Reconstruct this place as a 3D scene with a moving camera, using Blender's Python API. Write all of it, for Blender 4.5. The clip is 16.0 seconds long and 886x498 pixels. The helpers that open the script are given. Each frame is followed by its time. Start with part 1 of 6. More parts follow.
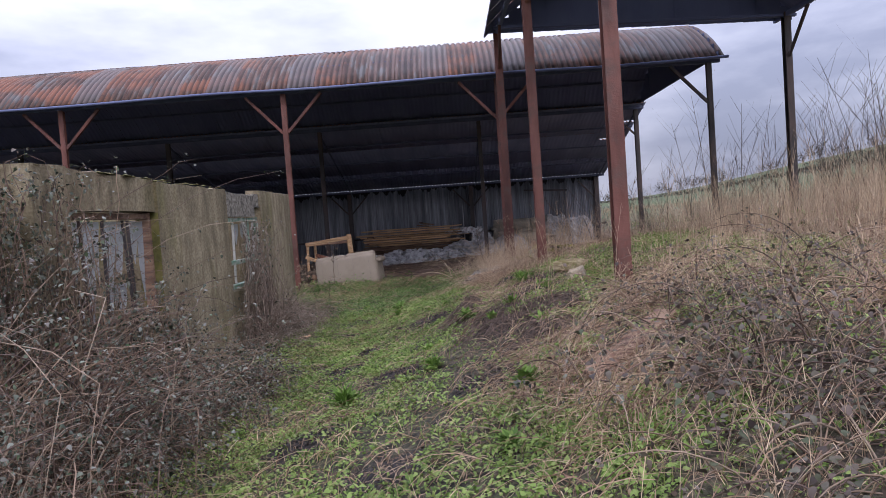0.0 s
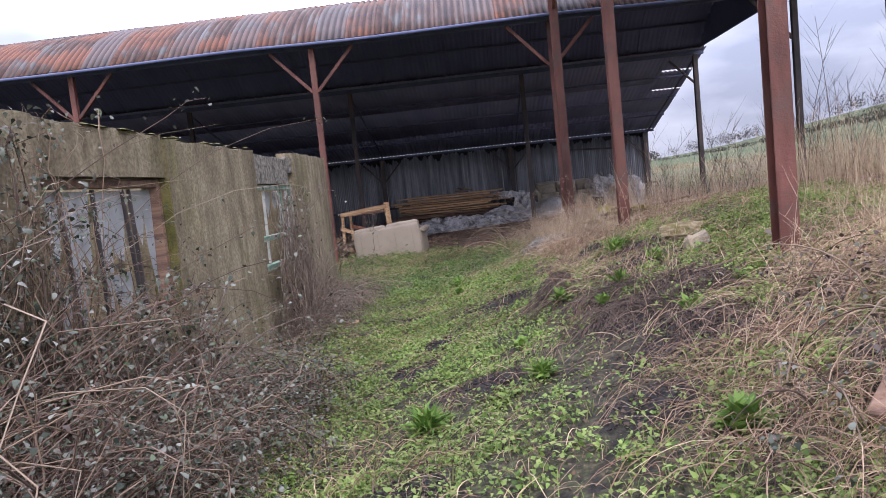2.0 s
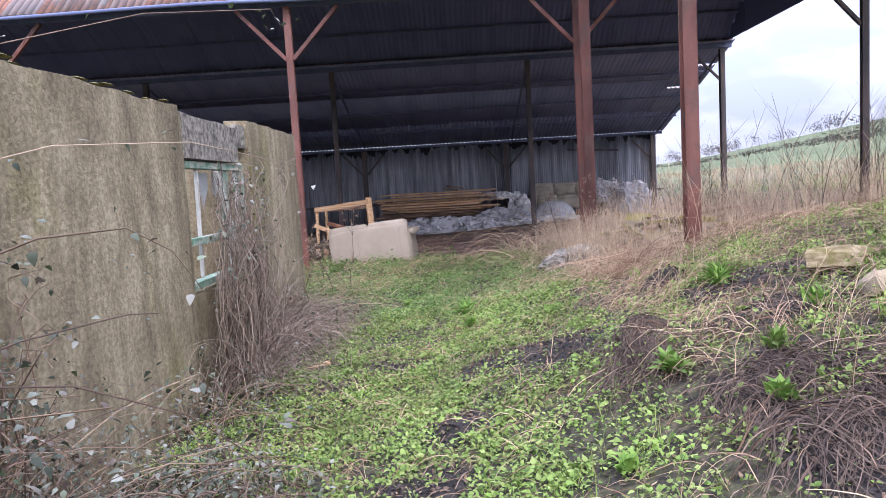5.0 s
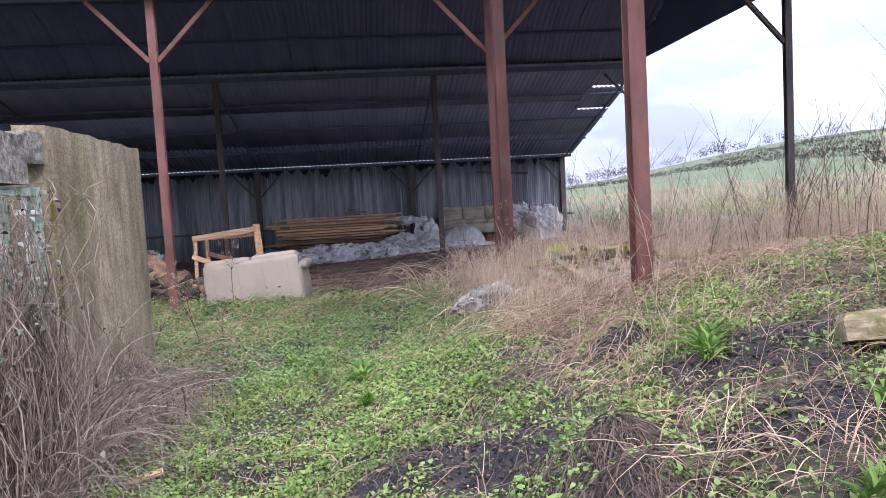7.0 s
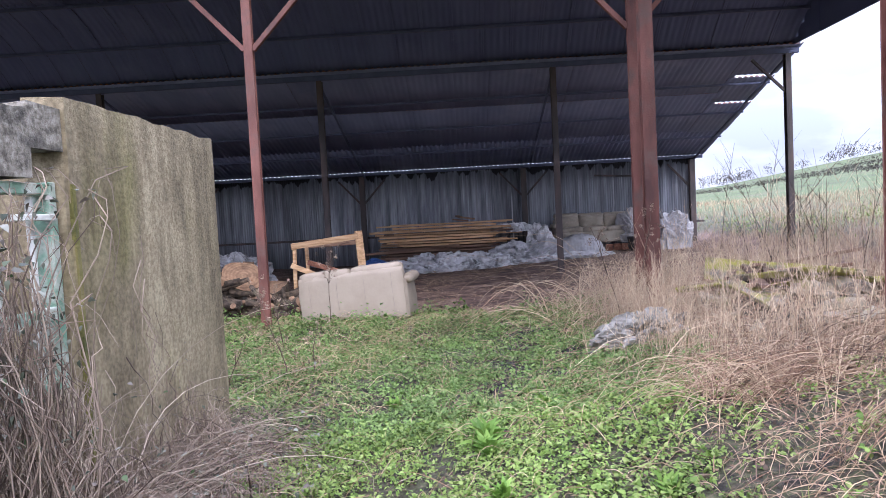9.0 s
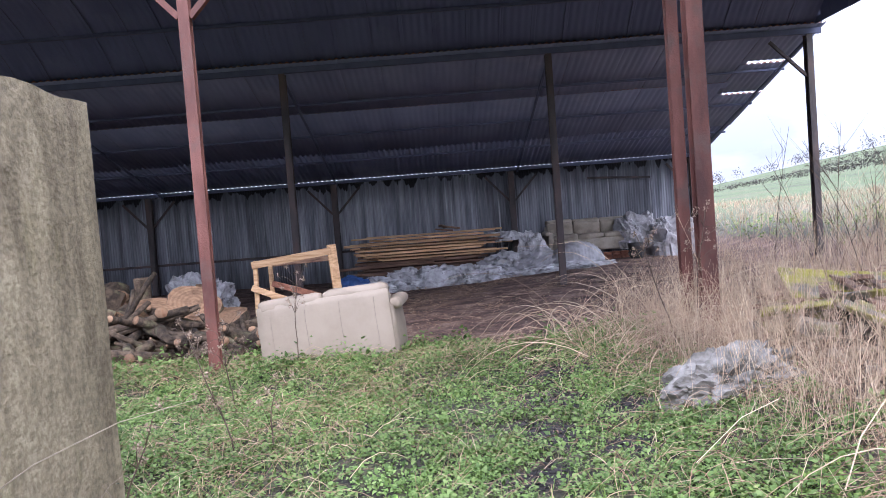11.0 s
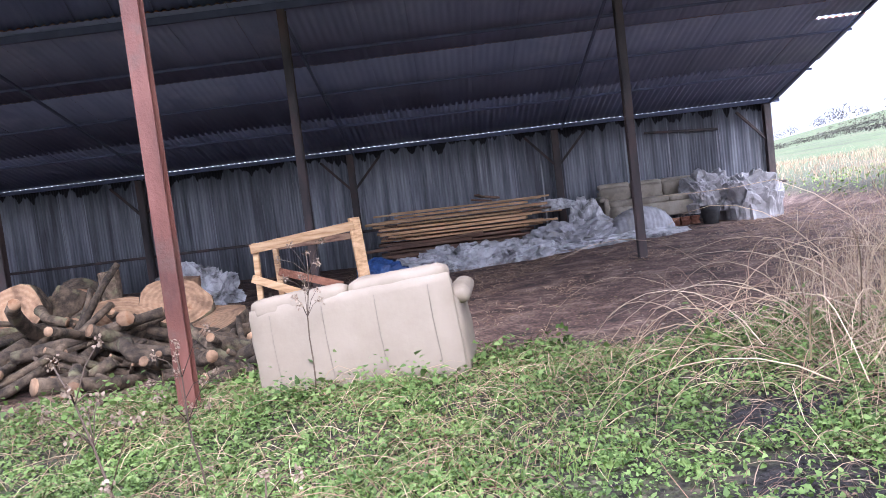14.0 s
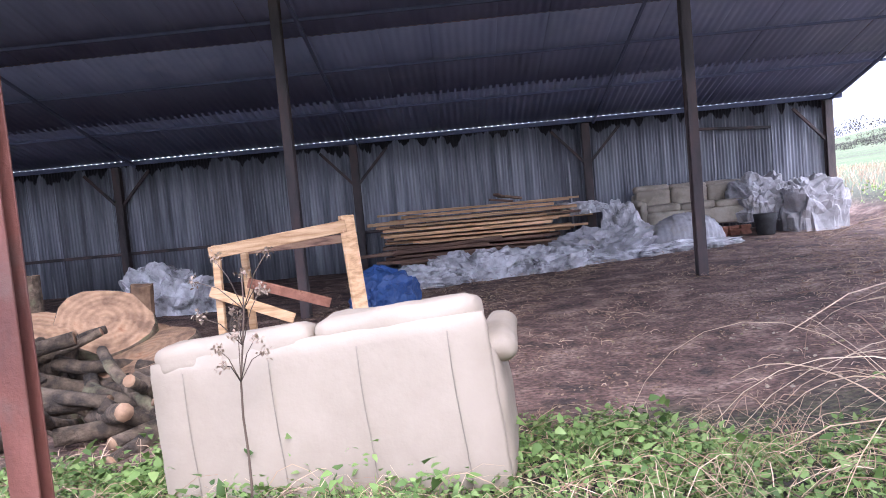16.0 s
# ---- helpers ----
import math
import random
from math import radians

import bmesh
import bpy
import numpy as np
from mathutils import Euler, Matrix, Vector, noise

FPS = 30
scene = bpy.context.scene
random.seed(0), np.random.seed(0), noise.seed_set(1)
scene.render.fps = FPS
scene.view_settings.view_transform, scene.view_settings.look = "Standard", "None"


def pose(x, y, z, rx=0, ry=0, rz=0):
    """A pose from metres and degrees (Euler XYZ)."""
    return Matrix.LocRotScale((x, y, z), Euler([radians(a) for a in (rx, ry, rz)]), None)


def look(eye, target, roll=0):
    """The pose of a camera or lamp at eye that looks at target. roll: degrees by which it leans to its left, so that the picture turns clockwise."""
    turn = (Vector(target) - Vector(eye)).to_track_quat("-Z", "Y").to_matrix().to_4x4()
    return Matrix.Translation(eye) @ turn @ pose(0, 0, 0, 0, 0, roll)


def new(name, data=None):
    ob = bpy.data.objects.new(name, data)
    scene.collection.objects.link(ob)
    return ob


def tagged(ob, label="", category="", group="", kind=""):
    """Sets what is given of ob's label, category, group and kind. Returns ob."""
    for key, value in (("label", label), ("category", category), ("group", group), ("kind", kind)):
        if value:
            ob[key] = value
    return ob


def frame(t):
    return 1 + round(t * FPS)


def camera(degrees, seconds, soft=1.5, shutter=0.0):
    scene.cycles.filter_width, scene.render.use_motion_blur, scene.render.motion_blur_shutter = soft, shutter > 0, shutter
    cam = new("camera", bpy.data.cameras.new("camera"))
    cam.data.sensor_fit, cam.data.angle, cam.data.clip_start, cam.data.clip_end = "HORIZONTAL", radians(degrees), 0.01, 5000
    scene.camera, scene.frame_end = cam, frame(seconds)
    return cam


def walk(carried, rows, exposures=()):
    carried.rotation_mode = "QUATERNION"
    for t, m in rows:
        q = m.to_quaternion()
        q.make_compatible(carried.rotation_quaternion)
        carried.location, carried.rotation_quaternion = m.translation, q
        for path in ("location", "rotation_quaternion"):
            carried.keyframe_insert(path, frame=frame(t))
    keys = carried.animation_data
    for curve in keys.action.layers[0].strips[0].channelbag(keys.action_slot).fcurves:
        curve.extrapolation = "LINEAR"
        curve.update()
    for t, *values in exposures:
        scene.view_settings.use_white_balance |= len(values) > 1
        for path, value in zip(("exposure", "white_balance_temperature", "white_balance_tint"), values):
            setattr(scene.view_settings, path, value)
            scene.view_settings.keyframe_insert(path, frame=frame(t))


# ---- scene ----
cam = camera(65.1, 16.0, soft=0.5)
PATH = [
    (0, (0.739, -3.249, 1.706), (0.709, -1.251, 1.614), -4.1),
    (0.5, (0.64, -2.909, 1.665), (0.489, -0.924, 1.476), -6.0),
    (1, (0.409, -2.439, 1.652), (0.158, -0.467, 1.433), -6.6),
    (1.5, (0.244, -1.977, 1.719), (0.005, -0.003, 1.499), -5.5),
    (2, (0.18, -1.613, 1.672), (0.064, 0.376, 1.493), -6.0),
    (2.5, (0.125, -1.124, 1.638), (0.014, 0.865, 1.469), -5.2),
    (3, (0.083, -0.723, 1.606), (-0.03, 1.265, 1.42), -2.5),
    (5.5, (-0.31, 1.424, 1.625), (-0.303, 3.415, 1.437), -4.4),
    (6, (-0.242, 1.868, 1.651), (-0.148, 3.86, 1.501), -5.3),
    (6.5, (-0.176, 2.239, 1.666), (0.014, 4.224, 1.511), -4.2),
    (7, (-0.16, 2.646, 1.668), (0.066, 4.628, 1.529), -3.2),
    (7.5, (-0.132, 3.058, 1.67), (-0.111, 5.054, 1.55), -3.0),
    (8, (-0.218, 3.447, 1.672), (-0.284, 5.443, 1.562), -3.2),
    (8.5, (-0.268, 3.841, 1.68), (-0.333, 5.837, 1.579), -3.0),
    (9, (-0.317, 4.301, 1.665), (-0.384, 6.297, 1.56), -3.0),
    (11.5, (-0.708, 6.796, 1.606), (-0.685, 8.794, 1.53), -4.7),
    (12, (-0.805, 7.217, 1.536), (-0.779, 9.215, 1.449), -4.9),
    (12.5, (-0.936, 7.62, 1.542), (-0.907, 9.616, 1.415), -5.5),
    (13, (-0.984, 8.115, 1.502), (-0.955, 10.11, 1.357), -5.9),
    (13.5, (-1.085, 8.647, 1.479), (-1.064, 10.64, 1.322), -6.3),
    (14, (-1.167, 9.137, 1.426), (-1.208, 11.133, 1.297), -6.9),
    (14.5, (-1.209, 9.586, 1.45), (-1.335, 11.579, 1.337), -7.0),
    (15, (-1.29, 10.111, 1.428), (-1.425, 12.103, 1.318), -6.8),
    (15.5, (-1.318, 10.616, 1.393), (-1.447, 12.608, 1.276), -6.5),
    (16, (-1.308, 11.207, 1.393), (-1.37, 13.202, 1.27), -5.3),
]
walk(cam, [(t, look(eye, target, roll)) for t, eye, target, roll in PATH],
     [(0.0, -0.28, 6250, 18), (1.5, 0.15, 6300, 18), (3.0, 0.42, 6250, 18), (5.5, 0.95, 6050, 18), (7.0, 0.88, 6000, 18), (9.0, 1.05, 5950, 17), (12.5, 1.3, 5950, 17), (16.0, 1.7, 5880, 20)])

# ---- world and sun ----
SUN_EL, SUN_AZ = 40.0, 163.0
world = bpy.data.worlds.new("sky")
scene.world = world
world.use_nodes = True
wn, wl = world.node_tree.nodes, world.node_tree.links
wn.clear()
w_out, w_bg = wn.new("ShaderNodeOutputWorld"), wn.new("ShaderNodeBackground")
w_sky = wn.new("ShaderNodeTexSky")
w_sky.sky_type = "NISHITA"
w_sky.sun_disc = False
w_sky.sun_elevation, w_sky.sun_rotation = radians(SUN_EL), radians(SUN_AZ)
w_sky.dust_density = 3.0
w_co, w_map = wn.new("ShaderNodeTexCoord"), wn.new("ShaderNodeMapping")
w_map.inputs["Scale"].default_value = (1.2, 1.2, 3.6)
w_map.inputs["Location"].default_value = (0.35, 0.1, 0.42)
w_noise = wn.new("ShaderNodeTexNoise")
w_noise.inputs["Scale"].default_value, w_noise.inputs["Detail"].default_value = 1.7, 7.0
w_noise.inputs["Roughness"].default_value = 0.52
w_ramp = wn.new("ShaderNodeValToRGB")
w_ramp.color_ramp.elements[0].position, w_ramp.color_ramp.elements[0].color = 0.36, (3.1, 3.4, 4.5, 1)
w_ramp.color_ramp.elements[1].position, w_ramp.color_ramp.elements[1].color = 0.68, (8.8, 9.0, 9.5, 1)
mid_stop = w_ramp.color_ramp.elements.new(0.5)
mid_stop.color = (5.7, 6.0, 7.1, 1)
w_mix = wn.new("ShaderNodeMix")
w_mix.data_type = "RGBA"
w_mix.inputs["Factor"].default_value = 0.88
# an overcast sky grows brighter towards the zenith
w_sep, w_up, w_gain = wn.new("ShaderNodeSeparateXYZ"), wn.new("ShaderNodeMapRange"), wn.new("ShaderNodeMix")
w_up.inputs["From Min"].default_value, w_up.inputs["From Max"].default_value = 0.0, 1.0
w_up.inputs["To Min"].default_value, w_up.inputs["To Max"].default_value = 0.7, 3.25
w_gain.data_type, w_gain.blend_type = "RGBA", "MULTIPLY"
w_gain.inputs["Factor"].default_value = 1.0
wl.new(w_co.outputs["Generated"], w_map.inputs["Vector"])
wl.new(w_map.outputs["Vector"], w_noise.inputs["Vector"])
wl.new(w_noise.outputs["Fac"], w_ramp.inputs["Fac"])
wl.new(w_sky.outputs["Color"], w_mix.inputs["A"])
wl.new(w_ramp.outputs["Color"], w_mix.inputs["B"])
wl.new(w_co.outputs["Generated"], w_sep.inputs[0])
wl.new(w_sep.outputs["Z"], w_up.inputs["Value"])
wl.new(w_mix.outputs["Result"], w_gain.inputs["A"])
wl.new(w_up.outputs["Result"], w_gain.inputs["B"])
wl.new(w_gain.outputs["Result"], w_bg.inputs["Color"])
w_bg.inputs["Strength"].default_value = 0.15
wl.new(w_bg.outputs["Background"], w_out.inputs["Surface"])
sun = new("sun", bpy.data.lights.new("sun", "SUN"))
sun.data.energy, sun.data.angle, sun.data.color = 0.9, radians(28), (1.0, 0.97, 0.93)
_a, _e = radians(SUN_AZ), radians(SUN_EL)
sun.matrix_world = look((math.sin(_a) * math.cos(_e) * 60, math.cos(_a) * math.cos(_e) * 60, math.sin(_e) * 60), (0, 0, 0))


# ---- materials ----
def surface(name, stops, scale=3.0, stretch=(1, 1, 1), detail=6.0, rough=0.8, metal=0.0, bump=0.3, fine=40.0, spots=None, spot_scale=1.0,
            spot_at=0.6, per_object=0.0, spot_stretch=(1, 1, 1)):
    """A material whose colour runs over the stops by noise in the place's own coordinates, with larger spots of another colour and fine relief."""
    m = bpy.data.materials.new(name)
    m.use_nodes = True
    n, l = m.node_tree.nodes, m.node_tree.links
    b = n["Principled BSDF"]
    b.inputs["Roughness"].default_value, b.inputs["Metallic"].default_value = rough, metal
    geo = n.new("ShaderNodeNewGeometry")

    def field(sc, st, det):
        mp, no = n.new("ShaderNodeMapping"), n.new("ShaderNodeTexNoise")
        mp.inputs["Scale"].default_value = st
        no.inputs["Scale"].default_value, no.inputs["Detail"].default_value = sc, det
        no.inputs["Roughness"].default_value = 0.6
        l.new(geo.outputs["Position"], mp.inputs["Vector"])
        l.new(mp.outputs["Vector"], no.inputs["Vector"])
        return no
    base = field(scale, stretch, detail)
    ramp = n.new("ShaderNodeValToRGB")
    els = ramp.color_ramp.elements
    for i, c in enumerate(stops):
        at = 0.37 + 0.26 * i / max(1, len(stops) - 1)
        e = els[i] if i < 2 else els.new(at)
        e.position, e.color = at, (*c, 1)
    l.new(base.outputs["Fac"], ramp.inputs["Fac"])
    colour = ramp.outputs["Color"]
    if per_object:
        info = n.new("ShaderNodeObjectInfo")
        hue = n.new("ShaderNodeHueSaturation")
        rng = n.new("ShaderNodeMapRange")
        rng.inputs["To Min"].default_value, rng.inputs["To Max"].default_value = 1 - per_object, 1 + per_object
        l.new(info.outputs["Random"], rng.inputs["Value"])
        l.new(rng.outputs["Result"], hue.inputs["Value"])
        l.new(colour, hue.inputs["Color"])
        colour = hue.outputs["Color"]
    if spots:
        big = field(spot_scale, spot_stretch, 8.0)
        mr, mx = n.new("ShaderNodeMapRange"), n.new("ShaderNodeMix")
        mr.inputs["From Min"].default_value, mr.inputs["From Max"].default_value = spot_at - 0.05, spot_at + 0.07
        mx.data_type = "RGBA"
        mx.inputs["B"].default_value = (*spots, 1)
        l.new(big.outputs["Fac"], mr.inputs["Value"])
        l.new(mr.outputs["Result"], mx.inputs["Factor"])
        l.new(colour, mx.inputs["A"])
        colour = mx.outputs["Result"]
    l.new(colour, b.inputs["Base Color"])
    if bump:
        tiny, bp = field(fine, (1, 1, 1), 5.0), n.new("ShaderNodeBump")
        bp.inputs["Strength"].default_value, bp.inputs["Distance"].default_value = bump, 0.02
        l.new(tiny.outputs["Fac"], bp.inputs["Height"])
        l.new(bp.outputs["Normal"], b.inputs["Normal"])
    return m


def leafy(name, stops, through_light=0.25, rough=0.6):
    """Leaves or blades: each piece takes its own colour, and some light passes through."""
    m = bpy.data.materials.new(name)
    m.use_nodes = True
    n, l = m.node_tree.nodes, m.node_tree.links
    b = n["Principled BSDF"]
    b.inputs["Roughness"].default_value = rough
    b.inputs["Specular IOR Level"].default_value = 0.3
    geo, ramp = n.new("ShaderNodeNewGeometry"), n.new("ShaderNodeValToRGB")
    els = ramp.color_ramp.elements
    for i, c in enumerate(stops):
        at = i / max(1, len(stops) - 1)
        e = els[i] if i < 2 else els.new(at)
        e.position, e.color = at, (*c, 1)
    l.new(geo.outputs["Random Per Island"], ramp.inputs["Fac"])
    no, mx = n.new("ShaderNodeTexNoise"), n.new("ShaderNodeMix")
    no.inputs["Scale"].default_value = 1.3
    mx.data_type, mx.blend_type = "RGBA", "MULTIPLY"
    mx.inputs["Factor"].default_value = 1.0
    shade = n.new("ShaderNodeValToRGB")
    shade.color_ramp.elements[0].position, shade.color_ramp.elements[0].color = 0.3, (0.72, 0.7, 0.66, 1)
    shade.color_ramp.elements[1].position, shade.color_ramp.elements[1].color = 0.7, (1.15, 1.15, 1.05, 1)
    l.new(geo.outputs["Position"], no.inputs["Vector"])
    l.new(no.outputs["Fac"], shade.inputs["Fac"])
    l.new(ramp.outputs["Color"], mx.inputs["A"])
    l.new(shade.outputs["Color"], mx.inputs["B"])
    l.new(mx.outputs["Result"], b.inputs["Base Color"])
    if through_light:
        tr, add = n.new("ShaderNodeBsdfTranslucent"), n.new("ShaderNodeMixShader")
        add.inputs[0].default_value = through_light
        l.new(mx.outputs["Result"], tr.inputs["Color"])
        l.new(b.outputs["BSDF"], add.inputs[1])
        l.new(tr.outputs["BSDF"], add.inputs[2])
        l.new(add.outputs["Shader"], n["Material Output"].inputs["Surface"])
    return m


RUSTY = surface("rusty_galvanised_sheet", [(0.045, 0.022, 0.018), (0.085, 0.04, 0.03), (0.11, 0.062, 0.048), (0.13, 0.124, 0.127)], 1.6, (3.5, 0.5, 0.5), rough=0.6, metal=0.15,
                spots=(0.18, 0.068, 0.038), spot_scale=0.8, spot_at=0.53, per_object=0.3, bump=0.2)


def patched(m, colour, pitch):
    """Some sheets of a roof are greyer than the rest, and dirt and painted shade darken every trough."""
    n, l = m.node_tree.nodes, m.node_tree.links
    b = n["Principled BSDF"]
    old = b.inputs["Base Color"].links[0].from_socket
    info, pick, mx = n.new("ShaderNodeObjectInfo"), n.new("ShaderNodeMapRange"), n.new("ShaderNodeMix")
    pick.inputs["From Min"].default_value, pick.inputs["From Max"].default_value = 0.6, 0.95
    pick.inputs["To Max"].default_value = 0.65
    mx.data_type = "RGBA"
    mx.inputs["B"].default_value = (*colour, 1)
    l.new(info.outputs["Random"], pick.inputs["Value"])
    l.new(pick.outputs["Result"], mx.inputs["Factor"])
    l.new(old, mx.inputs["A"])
    co, sep, turn, wave, grime_shade, dark = (n.new("ShaderNodeTexCoord"), n.new("ShaderNodeSeparateXYZ"), n.new("ShaderNodeMath"), n.new("ShaderNodeMath"), n.new("ShaderNodeMapRange"), n.new("ShaderNodeMix"))
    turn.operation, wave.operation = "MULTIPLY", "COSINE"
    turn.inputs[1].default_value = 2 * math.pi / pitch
    grime_shade.inputs["From Min"].default_value, grime_shade.inputs["From Max"].default_value = -0.9, 0.5
    grime_shade.inputs["To Min"].default_value, grime_shade.inputs["To Max"].default_value = 0.42, 1.15
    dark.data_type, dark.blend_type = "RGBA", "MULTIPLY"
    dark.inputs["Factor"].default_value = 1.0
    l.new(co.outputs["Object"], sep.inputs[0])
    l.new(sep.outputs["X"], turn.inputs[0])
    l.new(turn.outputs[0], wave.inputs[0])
    l.new(wave.outputs[0], grime_shade.inputs["Value"])
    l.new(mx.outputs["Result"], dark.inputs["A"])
    l.new(grime_shade.outputs["Result"], dark.inputs["B"])
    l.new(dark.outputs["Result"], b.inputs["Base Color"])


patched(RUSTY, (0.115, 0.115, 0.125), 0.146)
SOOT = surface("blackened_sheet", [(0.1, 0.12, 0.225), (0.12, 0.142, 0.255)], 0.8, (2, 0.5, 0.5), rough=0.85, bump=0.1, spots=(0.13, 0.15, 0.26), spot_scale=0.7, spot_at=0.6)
# Lean-to underside: paler copy of SOOT, with the brighter light there in its colour.
SOOT_LIT = surface("blackened_sheet_lit", [(0.17, 0.19, 0.31), (0.22, 0.243, 0.38)], 0.7, (2, 0.5, 0.5), rough=0.75, bump=0.1, spots=(0.25, 0.27, 0.4), spot_scale=0.6, spot_at=0.58)
STEEL = surface("red_oxide_steel", [(0.06, 0.02, 0.016), (0.12, 0.04, 0.029), (0.18, 0.07, 0.054)], 3.0, (1, 1, 0.25), rough=0.6, spots=(0.1, 0.055, 0.045), spot_scale=2.2, spot_at=0.58, bump=0.25)
BLACKSTEEL = surface("sooty_steel", [(0.075, 0.088, 0.155), (0.1, 0.115, 0.19)], 3.0, rough=0.8, bump=0.1)
DARKSTEEL = surface("dark_weathered_steel", [(0.03, 0.026, 0.028), (0.06, 0.048, 0.048), (0.09, 0.06, 0.055)], 3.0, (1, 1, 0.3), rough=0.65, bump=0.2)
CONCRETE = surface("weathered_concrete", [(0.215, 0.183, 0.126), (0.268, 0.23, 0.16), (0.315, 0.275, 0.195)], 7.0, (1, 0.8, 0.5), detail=14, rough=0.92, bump=0.6, fine=45,
                   spots=(0.19, 0.172, 0.085), spot_scale=1.3, spot_at=0.6, spot_stretch=(1, 0.9, 0.35))


def streaked(m, low, high, stretch):
    """Runs of dirt washed down a wall, over the material's own colour."""
    n, l = m.node_tree.nodes, m.node_tree.links
    b = n["Principled BSDF"]
    old = b.inputs["Base Color"].links[0].from_socket
    geo, mp, no, rp, mx = n.new("ShaderNodeNewGeometry"), n.new("ShaderNodeMapping"), n.new("ShaderNodeTexNoise"), n.new("ShaderNodeValToRGB"), n.new("ShaderNodeMix")
    mp.inputs["Scale"].default_value = stretch
    no.inputs["Scale"].default_value, no.inputs["Detail"].default_value = 1.0, 8
    rp.color_ramp.elements[0].position, rp.color_ramp.elements[0].color = 0.38, (*low, 1)
    rp.color_ramp.elements[1].position, rp.color_ramp.elements[1].color = 0.6, (*high, 1)
    mx.data_type, mx.blend_type = "RGBA", "MULTIPLY"
    mx.inputs["Factor"].default_value = 1.0
    l.new(geo.outputs["Position"], mp.inputs["Vector"])
    l.new(mp.outputs["Vector"], no.inputs["Vector"])
    l.new(no.outputs["Fac"], rp.inputs["Fac"])
    l.new(old, mx.inputs["A"])
    l.new(rp.outputs["Color"], mx.inputs["B"])
    l.new(mx.outputs["Result"], b.inputs["Base Color"])


streaked(CONCRETE, (0.66, 0.63, 0.57), (1.1, 1.08, 1.05), (1.5, 1.5, 0.18))
streaked(CONCRETE, (0.75, 0.73, 0.7), (1.08, 1.08, 1.07), (9, 9, 2.2))
streaked(CONCRETE, (0.72, 0.7, 0.66), (1.08, 1.07, 1.05), (34, 34, 34))
LIMEWASH = surface("speckled_limewash", [(0.09, 0.08, 0.066), (0.2, 0.18, 0.15), (0.3, 0.28, 0.245)], 22.0, rough=0.95, bump=0.7, fine=50, detail=10, spots=(0.055, 0.05, 0.043), spot_scale=5, spot_at=0.6)
WHITEWASH = surface("flaking_whitewash", [(0.1, 0.1, 0.095), (0.24, 0.24, 0.23)], 2.5, rough=0.9, spots=(0.2, 0.17, 0.14), spot_scale=1.8, spot_at=0.6)
MOSSY = surface("moss", [(0.07, 0.075, 0.02), (0.14, 0.13, 0.035), (0.2, 0.17, 0.07)], 4.0, rough=0.95, bump=1.0, fine=60)
WOOD = surface("raw_timber", [(0.38, 0.22, 0.11), (0.53, 0.33, 0.18), (0.62, 0.42, 0.25)], 3.0, (0.5, 4, 9), rough=0.75, per_object=0.3, bump=0.2)
OLDWOOD = surface("weathered_timber", [(0.1, 0.06, 0.045), (0.19, 0.11, 0.075), (0.24, 0.16, 0.11)], 3.0, (0.5, 4, 9), rough=0.85, per_object=0.35, bump=0.3)
BARK = surface("bark", [(0.03, 0.022, 0.016), (0.078, 0.055, 0.038), (0.14, 0.102, 0.07)], 9.0, rough=0.95, per_object=0.4, bump=1.0, fine=50, spots=(0.17, 0.16, 0.09), spot_scale=3, spot_at=0.62)
CUTWOOD = surface("fresh_cut_wood", [(0.15, 0.09, 0.056), (0.26, 0.16, 0.1), (0.36, 0.235, 0.15)], 6.0, rough=0.85, per_object=0.3, bump=0.35, spots=(0.26, 0.13, 0.07), spot_scale=6, spot_at=0.62)

def ringed(m, scale):
    """Growth rings round each log's own axis."""
    n, l = m.node_tree.nodes, m.node_tree.links
    b = n["Principled BSDF"]
    old = b.inputs["Base Color"].links[0].from_socket
    co, wv, rp, mx = n.new("ShaderNodeTexCoord"), n.new("ShaderNodeTexWave"), n.new("ShaderNodeValToRGB"), n.new("ShaderNodeMix")
    wv.wave_type, wv.rings_direction = "RINGS", "Z"
    wv.inputs["Scale"].default_value, wv.inputs["Distortion"].default_value, wv.inputs["Detail"].default_value, wv.inputs["Detail Scale"].default_value = scale, 1.2, 1.0, 1.0
    rp.color_ramp.elements[0].color, rp.color_ramp.elements[1].color = (0.84, 0.8, 0.75, 1), (1.05, 1.04, 1.02, 1)
    mx.data_type, mx.blend_type = "RGBA", "MULTIPLY"
    mx.inputs["Factor"].default_value = 1.0
    l.new(co.outputs["Object"], wv.inputs["Vector"])
    l.new(wv.outputs["Fac"], rp.inputs["Fac"])
    l.new(old, mx.inputs["A"])
    l.new(rp.outputs["Color"], mx.inputs["B"])
    l.new(mx.outputs["Result"], b.inputs["Base Color"])


ringed(CUTWOOD, 5.0)
LEATHER = surface("cream_leather", [(0.225, 0.182, 0.138), (0.26, 0.212, 0.162), (0.29, 0.238, 0.185)], 1.6, rough=0.68, bump=0.3, fine=9, spots=(0.27, 0.212, 0.16), spot_scale=2.4, spot_at=0.66)
OLDLEATHER = surface("dirty_cream_leather", [(0.22, 0.19, 0.15), (0.31, 0.27, 0.215), (0.37, 0.33, 0.27)], 3.0, rough=0.6, bump=0.3, fine=12, spots=(0.24, 0.18, 0.13), spot_scale=3, spot_at=0.62)
SEAM = surface("stitched_seam", [(0.2, 0.165, 0.13), (0.22, 0.185, 0.145)], rough=0.8, bump=0)
